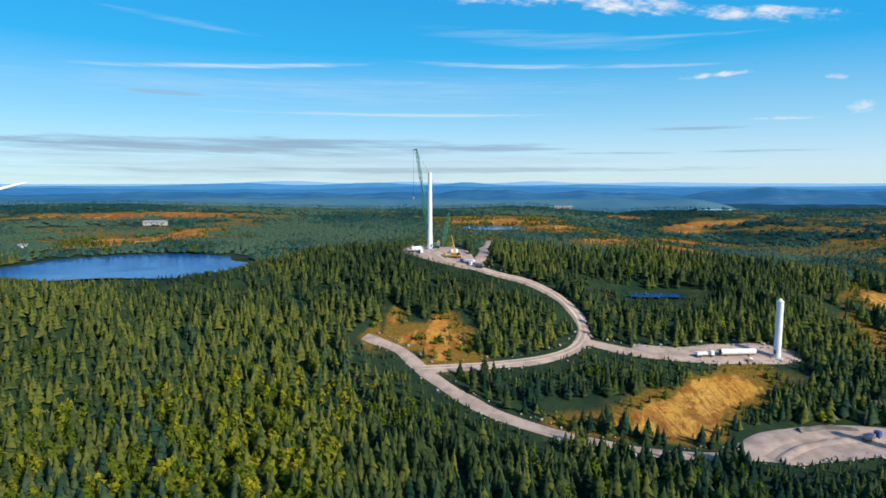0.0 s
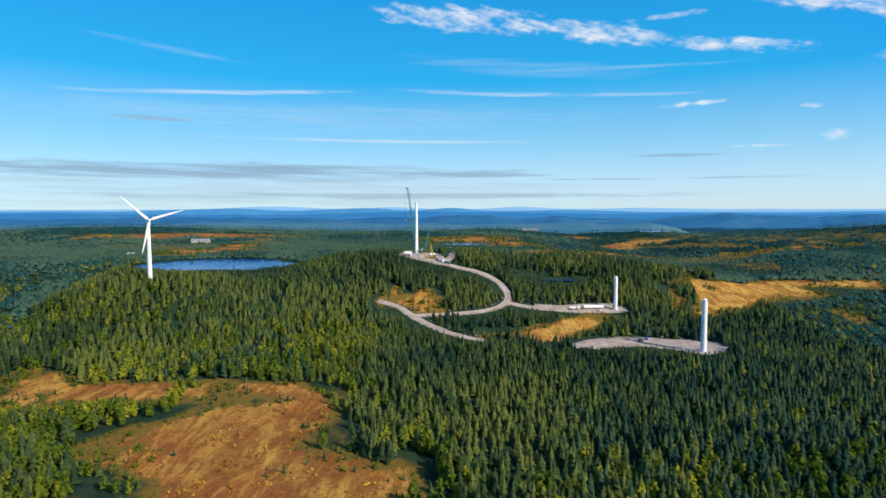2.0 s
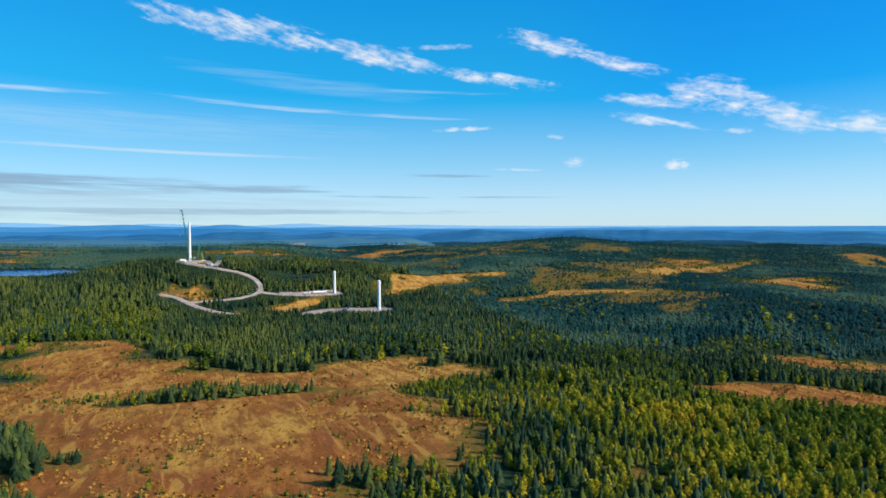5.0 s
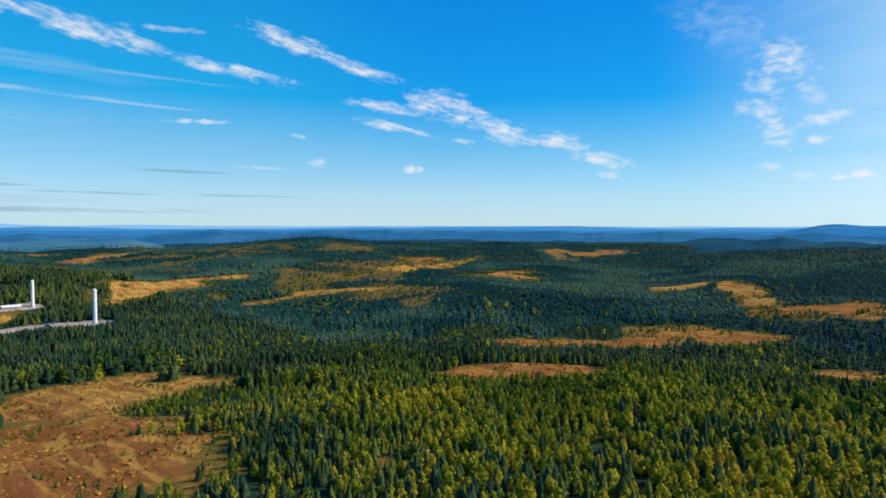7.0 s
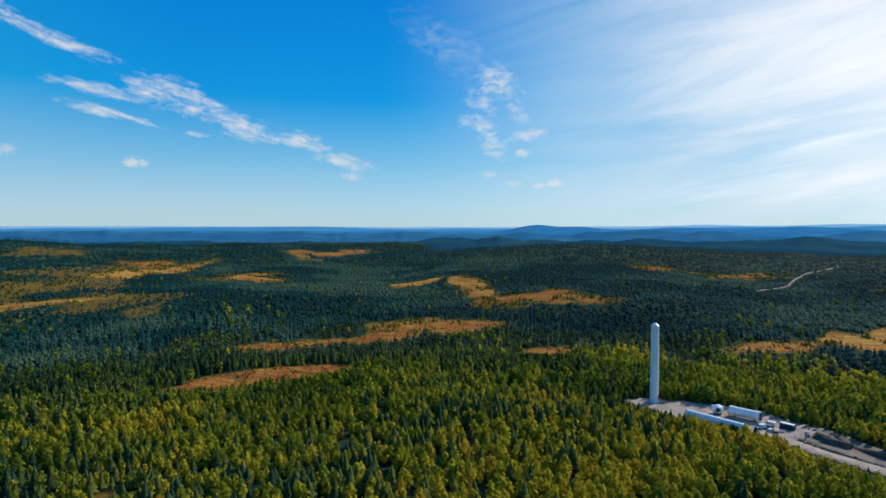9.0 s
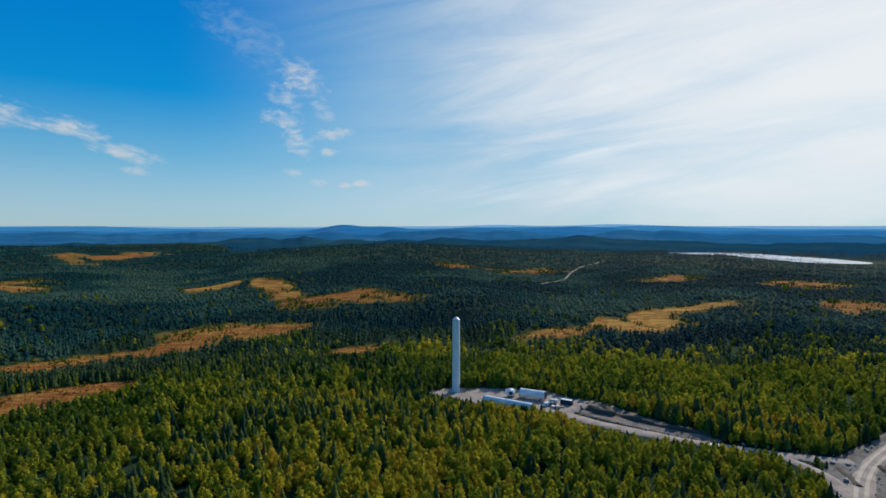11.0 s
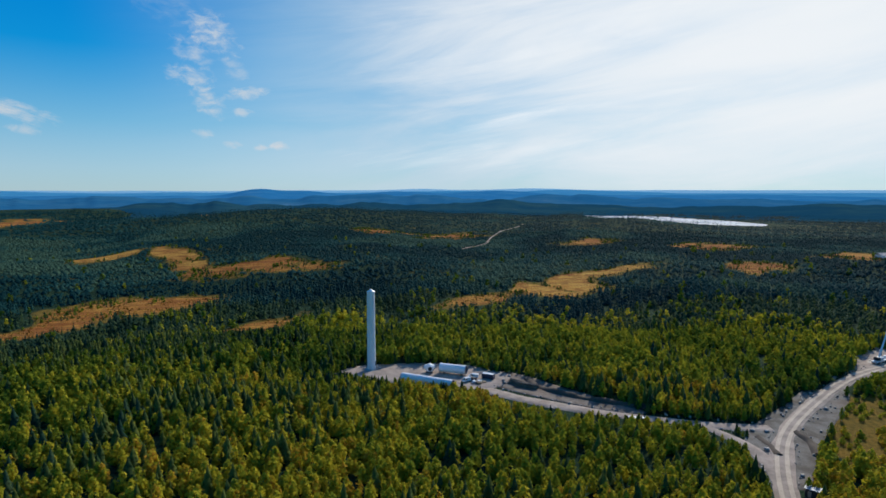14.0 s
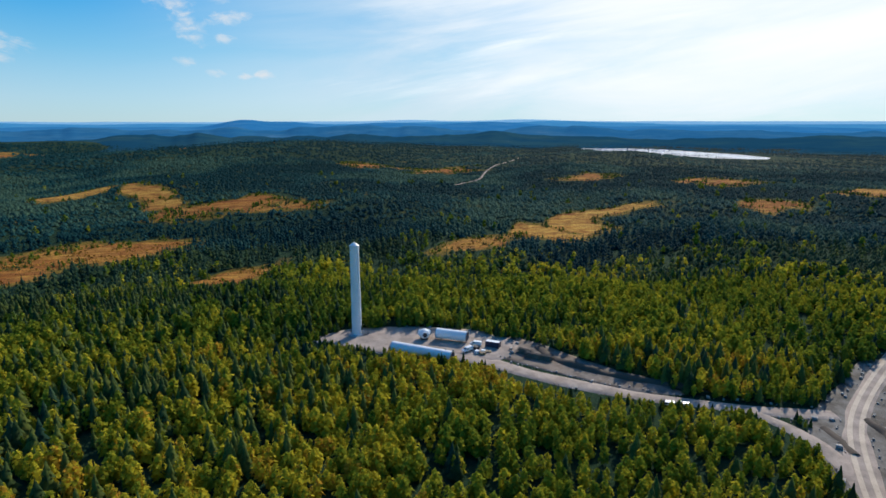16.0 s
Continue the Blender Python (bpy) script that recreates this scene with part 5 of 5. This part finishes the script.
def broad_proto(leaves, seed, wide=0.19, size=0.115):
    """A feathery upright crown of leaf clumps, unit height."""
    r = np.random.default_rng(seed)
    s = (np.arange(leaves) + r.random(leaves)) / leaves
    z = 0.16 + 0.80 * s
    reach = wide * np.clip(np.sin(np.pi * (0.16 + 0.82 * s)), 0.06, 1) ** 0.75 * (0.75 + 0.5 * r.random(leaves))
    a = np.arange(leaves) * 2.39996 + r.normal(0, 0.4, leaves)
    d = reach * r.random(leaves) ** 0.45
    c = np.stack([d * np.cos(a), d * np.sin(a), z], -1)
    out = np.stack([np.cos(a), np.sin(a), 0.55 + r.normal(0, 0.35, leaves)], -1) + r.normal(0, 0.35, (leaves, 3))
    out /= np.linalg.norm(out, axis=1)[:, None]
    u = np.cross(out, (0.13, 0.21, 1.0))
    u /= np.linalg.norm(u, axis=1)[:, None]
    v = np.cross(out, u)
    k = size * (0.7 + 0.6 * r.random(leaves)) * (1.15 - 0.45 * s)
    t = r.random(leaves) * 6.28
    tri = []
    for j in range(3):
        w1, w2 = np.cos(t + j * 2.094) * k, np.sin(t + j * 2.094) * k * 1.25
        tri.append(c + u * w1[:, None] + v * w2[:, None])
    return np.stack(tri, 1).reshape(-1, 3), np.arange(leaves * 3).reshape(-1, 3)


def plant(name, protos, x, y, h, girth, tone, mat, label):
    """Many trees of one kind as one mesh."""
    if not len(x):
        return
    pick = rng.integers(0, len(protos), len(x))
    z = land(x, y) - 0.2
    V, F, T, base = [], [], [], 0
    for i, (pv, pf) in enumerate(protos):
        m = np.nonzero(pick == i)[0]
        if not len(m):
            continue
        a = rng.random(len(m)) * 6.283
        ca, sn = np.cos(a), np.sin(a)
        px, py = pv[None, :, 0] * ca[:, None] - pv[None, :, 1] * sn[:, None], pv[None, :, 0] * sn[:, None] + pv[None, :, 1] * ca[:, None]
        g = (h[m] * girth[m])[:, None]
        hh = h[m][:, None]
        lean = rng.normal(0, 0.03, (len(m), 2))
        vx = x[m][:, None] + px * g + pv[None, :, 2] * hh * lean[:, :1]
        vy = y[m][:, None] + py * g + pv[None, :, 2] * hh * lean[:, 1:]
        vz = z[m][:, None] + pv[None, :, 2] * hh + FLOOR
        V.append(np.stack([vx, vy, vz], -1).reshape(-1, 3) * S)
        F.append((pf[None] + (np.arange(len(m)) * len(pv))[:, None, None] + base).reshape(-1, 3))
        T.append(np.repeat(tone[m], len(pv)))
        base += len(m) * len(pv)
    ob = fast_mesh(name, np.concatenate(V), np.concatenate(F), mat, np.concatenate(T))
    tagged(ob, label, "forest", kind="stuff")


def birchness(x, y):
    """Share of leaf trees, 0 to 1, by the stand."""
    r = np.hypot(x, y)
    bearing = np.degrees(np.arctan2(x, y))
    n = lattice_noise(x, y, 70, 21) * 0.6 + lattice_noise(x, y, 26, 22) * 0.4
    south = sstep(5, 22, bearing) * (1 - sstep(330, 430, r)) * (0.62 + 0.3 * sstep(42, 54, bearing))
    beyond = sstep(70, 92, bearing) * (1 - sstep(430, 540, r)) * 0.95
    left = (1 - sstep(-90, 70, x)) * sstep(380, 460, y) * (1 - sstep(680, 860, y)) * (0.12 + 0.42 * sstep(0.35, 0.6, n))
    left = np.maximum(left, (1 - sstep(-130, -20, x)) * sstep(330, 400, y) * (1 - sstep(560, 680, y)) * 0.95)
    far = sstep(450, 750, r) * (1 - 0.8 * (left > 0.15))
    share = 0.13 + 0.74 * np.maximum(np.maximum(south, beyond), left) + (n - 0.5) * 1.2
    return np.clip(share * (1 - 0.85 * far) * (1 - sstep(850, 1200, r)), 0.0, 0.95)


def cap_height(x, y, h):
    """Shorter trees on the near side of openings, as young growth along roads, shores and mire edges."""
    r = np.hypot(x, y)
    ux, uy = x / r, y / r
    slope = 95 / r + 0.03
    for k in (6, 14, 25, 42, 65, 95):
        px, py = x + ux * k, y + uy * k
        behind = ((px > 48) & (px < 118) & (py > 715) & (py < 765)) | ((px > 4) & (px < 32) & (py > 794) & (py < 808))
        o = open_ground(px, py) & ~behind
        h = np.where(o, np.minimum(h, 1.7 + k * slope * 0.95), h)
    return h


def scatter(count, draw):
    x, y = draw(count)
    m = mire(x, y)
    skirt = 0.28 + 0.22 * sstep(430, 560, np.hypot(x, y))
    thin = (m > -skirt) & (lattice_noise(x, y, 24, 77) + 0.9 * (m + skirt) > 0.30 + 0.5 * rng.random(len(x)))
    thin |= thin_wood(x, y) * (0.5 - 0.25 * sstep(45, 70, np.degrees(np.arctan2(x, y)))) > rng.random(len(x))
    thin |= (bend_heath(x, y) > 0) & (rng.random(len(x)) < 0.62)
    keep = ~open_ground(x, y) & ~thin
    return x[keep], y[keep]


def polar(lo, hi, a0=-50, a1=150):
    def draw(n):
        r = np.sqrt(rng.random(n) * (hi * hi - lo * lo) + lo * lo)
        a = np.radians(a0 + rng.random(n) * (a1 - a0))
        return r * np.sin(a), r * np.cos(a)
    return draw


def rect(x0, x1, y0, y1):
    return lambda n: (x0 + rng.random(n) * (x1 - x0), y0 + rng.random(n) * (y1 - y0))


def stand(x, y, low, high, tag, sp, br, girth=1.0, cap=True, needles=M_SPRUCE):
    bearing = np.degrees(np.arctan2(x, y))
    north = 1 - sstep(25, 50, bearing)
    n = lattice_noise(x, y, 40, 33)
    h = (low + (high - low) * rng.random(len(x)) ** 0.8) * (0.75 + 0.5 * n) * (0.95 + 0.15 * north)
    heath = bend_heath(x, y) > 0
    for e in ISLES[:2]:
        h = np.where(turned(x, y, e) < 1.4, h * 0.55, h)
    h = np.where(heath, h * 0.4, h)
    h = h * (1 - 0.25 * sstep(5, 20, bearing) * (1 - sstep(36, 50, bearing)) * (1 - sstep(330, 400, np.hypot(x, y))))
    for e in LAKES:
        d = turned(x, y, e)
        h = np.where((d < 2.0) & (x * x + y * y < e[0] ** 2 + e[1] ** 2), h * np.clip(d - 0.75, 0.3, 1), h)
    if cap:
        h = cap_height(x, y, h)
    leaf = rng.random(len(x)) < birchness(x, y) * (0.3 if needles is M_HAZED else 1.0)
    for e in ISLES[:2]:
        leaf |= (turned(x, y, e) < 1.3) & (rng.random(len(x)) < 0.6)
    tone = np.clip(0.45 + rng.normal(0, 0.22, len(x)) + (lattice_noise(x, y, 55, 41) - 0.5) * 0.7, 0, 1)
    tone = np.where(heath, np.clip(tone + 0.25, 0, 1), tone)
    tone = np.clip(tone + 0.12 * sstep(50, 70, bearing), 0, 1)
    tone = np.where(leaf & (np.hypot(x, y) > 480), np.clip(tone - (0.4 if needles is M_HAZED else 0.22), 0, 1), tone)
    tone = np.clip(tone + 0.2 * sstep(78, 92, bearing) * sstep(330, 370, np.hypot(x, y)) * (1 - sstep(500, 560, np.hypot(x, y))), 0, 1)
    tone = np.clip(tone + (0.10 + 0.14 * (1 - sstep(-120, -20, x))) * (1 - sstep(20, 34, bearing)) * sstep(320, 380, y) * (1 - sstep(600, 740, y)), 0, 1)
    g = np.where(heath, 1.7, 1.0) * girth * (0.85 + 0.4 * rng.random(len(x)))
    s = ~leaf
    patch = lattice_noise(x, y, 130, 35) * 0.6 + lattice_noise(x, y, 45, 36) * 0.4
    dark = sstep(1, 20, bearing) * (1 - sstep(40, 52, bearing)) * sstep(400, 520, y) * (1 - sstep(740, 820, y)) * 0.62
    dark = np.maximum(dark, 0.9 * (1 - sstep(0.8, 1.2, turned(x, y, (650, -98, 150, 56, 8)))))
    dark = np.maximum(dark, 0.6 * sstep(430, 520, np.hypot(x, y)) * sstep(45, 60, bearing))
    bluer = s & ((patch + 0.25 * (rng.random(len(x)) - 0.5) > (0.70 if needles is M_SPRUCE else 0.34)) | (dark > rng.random(len(x))))
    # With distance every spruce takes the bluer colour, a painted haze.
    bluer |= s & (sstep(950, 1350, np.hypot(x, y)) > rng.random(len(x)))
    if needles is M_HAZED:
        bluer |= s & (sstep(34, 46, bearing) > 0.5)
        # Haze and sunlit paleness put into the northern tone; the east is darkened.
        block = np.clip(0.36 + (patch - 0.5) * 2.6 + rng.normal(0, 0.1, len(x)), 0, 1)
        tone = np.where(bluer, block + 0.3 * (1 - sstep(28, 50, bearing)) + 0.35 * sstep(800, 1300, np.hypot(x, y)) * (1 - sstep(0, 20, bearing)) - 0.14 * sstep(60, 80, bearing), tone)
    h = h * (1 - 0.35 * thin_wood(x, y))
    s = s & ~bluer
    plant("spruce_forest" + tag, sp, x[s], y[s], h[s] * 1.08, g[s], tone[s], M_SPRUCE, "dense green spruce forest with olive young growth")
    if needles is M_HAZED:
        plant("spruce_forest" + tag, sp, x[bluer], y[bluer], h[bluer], g[bluer], tone[bluer], M_HAZED, "far spruce forest, tinted blue-green for haze")
        bluer = bluer & False
    plant("spruce_forest" + tag, sp, x[bluer], y[bluer], h[bluer] * 1.12, g[bluer], tone[bluer], M_DARK_SPRUCE, "dense dark blue-green spruce forest, tinted bluer further off")
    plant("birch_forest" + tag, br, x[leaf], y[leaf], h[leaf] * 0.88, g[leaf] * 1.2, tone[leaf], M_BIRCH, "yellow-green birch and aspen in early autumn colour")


BR_FINE = [broad_proto(72, 240 + i, 0.2, 0.085) for i in range(12)]
SP_FINE = [spruce_proto(7, 9, 140 + i) for i in range(10)]
SP_NEAR = [spruce_proto(5, 7, 100 + i) for i in range(10)]
BR_NEAR = [broad_proto(38, 200 + i) for i in range(10)]
SP_MID = [spruce_proto(3, 5, 300 + i) for i in range(6)]
BR_MID = [broad_proto(12, 400 + i, 0.2, 0.2) for i in range(6)]
SP_FAR = [spruce_proto(2, 4, 500 + i) for i in range(4)]
BR_FAR = [broad_proto(6, 600 + i, 0.22, 0.3) for i in range(4)]

x1, y1 = scatter(27000, polar(150, 470))
x2, y2 = scatter(19000, rect(-330, 330, 470, 960))
k2 = np.hypot(x2, y2) > 470
k1 = np.hypot(x1, y1) < 320
stand(x1[k1], y1[k1], 5.6, 10.8, "", SP_FINE, BR_FINE, 0.95)
stand(np.concatenate([x1[~k1], x2[k2]]), np.concatenate([y1[~k1], y2[k2]]), 6.0, 10.5, "", SP_NEAR, BR_NEAR)
x3, y3 = scatter(96000, polar(470, 1350))
k3 = ~((np.abs(x3) < 330) & (y3 > 470) & (y3 < 960))
x3, y3 = x3[k3], y3[k3]
near = np.hypot(x3, y3) + 160 * (lattice_noise(x3, y3, 90, 51) - 0.5) < 560
stand(x3[near], y3[near], 6.5, 10.5, "", SP_MID, BR_MID, 1.1)
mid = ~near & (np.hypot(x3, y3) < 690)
stand(x3[mid], y3[mid], 6.5, 11, "", SP_MID, BR_MID, 1.12, needles=M_HAZED)
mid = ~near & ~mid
stand(x3[mid], y3[mid], 6.5, 11, "", SP_FAR, BR_MID, 1.25, needles=M_HAZED)
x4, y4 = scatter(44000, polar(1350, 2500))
stand(x4, y4, 8, 12, "", SP_FAR, BR_FAR, 1.9, cap=False, needles=M_HAZED)

# the woods round and behind the hovering point
x5, y5 = scatter(5200, polar(4, 150, 0, 360))
stand(x5, y5, 6, 10, "", SP_MID, BR_MID, 1.2, cap=False)
x6, y6 = scatter(3600, polar(150, 470, 150, 310))
stand(x6, y6, 6, 10, "", SP_MID, BR_MID, 1.4, cap=False)
x7, y7 = scatter(5000, polar(470, 1300, 150, 310))
stand(x7, y7, 8, 12, "", SP_FAR, BR_FAR, 2.0, cap=False, needles=M_DARK_SPRUCE)


# low growth on the mires
def scrub():
    x, y = polar(190, 1500, -45, 150)(210000)
    m = mire(x, y)
    n = lattice_noise(x, y, 22, 81)
    far = sstep(450, 700, np.hypot(x, y))
    keep = (m > -0.22) & ((straw(x, y) < 0.7) | (m < 0.1)) & (n + (0.35 - m) * (0.6 + 0.3 * far) > 0.52 + 0.3 * rng.random(len(x))) & (road_gap(x, y) > 2)
    x, y, far = x[keep], y[keep], far[keep]
    h = (0.7 + 1.8 * rng.random(len(x)) ** 2) * (1 + 0.8 * far)
    tone = np.clip(0.5 + rng.normal(0, 0.25, len(x)), 0, 1)
    half = rng.random(len(x)) < 0.5
    tone = np.where(half, tone * 0.62, tone)
    plant("dwarf_birch", BR_MID, x[half], y[half], h[half], np.full(half.sum(), 1.9), tone[half], M_BIRCH, "low yellow-green dwarf birch scattered on the mire")
    plant("stunted_pine", SP_MID, x[~half], y[~half], h[~half] * 1.6, np.full((~half).sum(), 1.1), tone[~half], M_SPRUCE, "stunted dark pines scattered on the mire")


scrub()


def tussocks():
    x, y = polar(195, 640, -45, 130)(34000)
    keep = (mire(x, y) > 0.04) & (road_gap(x, y) > 2) & (lattice_noise(x, y, 13, 85) > 0.42)
    x, y = x[keep], y[keep]
    tufts = [broad_proto(5, 700 + i, 0.5, 0.5) for i in range(5)]
    tone = np.clip(lattice_noise(x, y, 20, 86) + rng.normal(0, 0.2, len(x)), 0, 1)
    plant("sedge_tussocks", tufts, x, y, 0.5 + 0.9 * rng.random(len(x)), np.full(len(x), 1.5), tone, M_TUSSOCK, "brown and straw-coloured sedge tussocks on the mire")


tussocks()


# single trees by the pads, the roads and the mire's edge
def leafy_part(name, verts, faces, mat, parent):
    me = bpy.data.meshes.new(name)
    me.from_pydata((verts * S).tolist(), [], faces.tolist())
    me.attributes.new("tone", "FLOAT", "POINT").data.foreach_set("value", np.full(len(verts), 0.5, np.float32))
    me.materials.append(mat)
    ob = new(name, me)
    ob.parent = parent
    return ob


def single_spruce(seed, high):
    t = thing("spruce", (0, 0, 0), 0, "slender dark green spruce at the edge of the clearing", "tree", "single spruces")
    part("trunk", tube(bmesh.new(), (0, 0, -0.3), (0, 0, high * 0.96), high * 0.018, high * 0.002, 7), M_BARK, t, "brown bark trunk")
    v, f = spruce_proto(13, 11, seed)
    leafy_part("crown", v * high * (0.92, 0.92, 1.0), f, M_SPRUCE, t)
    return t


def single_birch(seed, high):
    t = thing("birch", (0, 0, 0), 0, "yellow-green birch in early autumn leaf beside the clearing", "tree", "single birches")
    r = random.Random(seed)
    part("trunk", tube(bmesh.new(), (0, 0, -0.3), (0.02 * high, 0, high * 0.8), high * 0.016, high * 0.004, 7), M_BIRCHBARK, t, "pale birch trunk")
    for i in range(6):
        a, z = i * 2.4, high * (0.3 + 0.08 * i)
        part("limb", tube(bmesh.new(), (0.02 * z, 0, z), (0.14 * high * math.cos(a), 0.14 * high * math.sin(a), z + 0.13 * high), high * 0.006, high * 0.002, 5), M_BIRCHBARK, t)
    v, f = broad_proto(190, seed, 0.2, 0.06)
    leafy_part("crown", v * high, f, M_BIRCH, t)
    return t


SPRUCES = [single_spruce(900 + i, 7.5 + i) for i in range(3)]
BIRCHES = [single_birch(950 + i, 6.0 + 0.8 * i) for i in range(3)]


def edge_spots(count):
    x, y = rect(180, 360, -210, 30)(9000)
    g = road_gap(x, y)
    for poly in PADS + [VERGE, CUT]:
        c = np.mean(np.array(poly, float), axis=0)
        grown = [tuple(c + (np.array(q) - c) * 1.18) for q in poly]
        g = np.where(inside(x, y, grown), np.minimum(g, 3.0), g)
    keep = (g > 2.2) & (g < 9) & ~open_ground(x, y)
    return x[keep][:count], y[keep][:count]


def plant_singles():
    xs, ys = edge_spots(280)
    r = random.Random(5)
    hs = cap_height(xs, ys, np.full(len(xs), 8.0))
    for i, (x, y, h) in enumerate(zip(xs, ys, hs)):
        kind = BIRCHES if r.random() < 0.62 else SPRUCES
        src = kind[r.randrange(3)]
        k = 0.45 + 0.5 * r.random() if h >= 8 else max(0.25, h / 9)
        place = at(x, y, -0.1)
        turn = Matrix.Rotation(r.random() * 6.28, 4, "Z")
        if i < 6:
            tree = (BIRCHES + SPRUCES)[i]
            tree.matrix_world = Matrix.Translation(place) @ turn @ Matrix.Scale(0.7, 4)
        else:
            tree = copy_thing(src, Matrix.Translation(place) @ turn)
            tree.scale = (k, k, k * (0.9 + 0.3 * r.random()))


plant_singles()
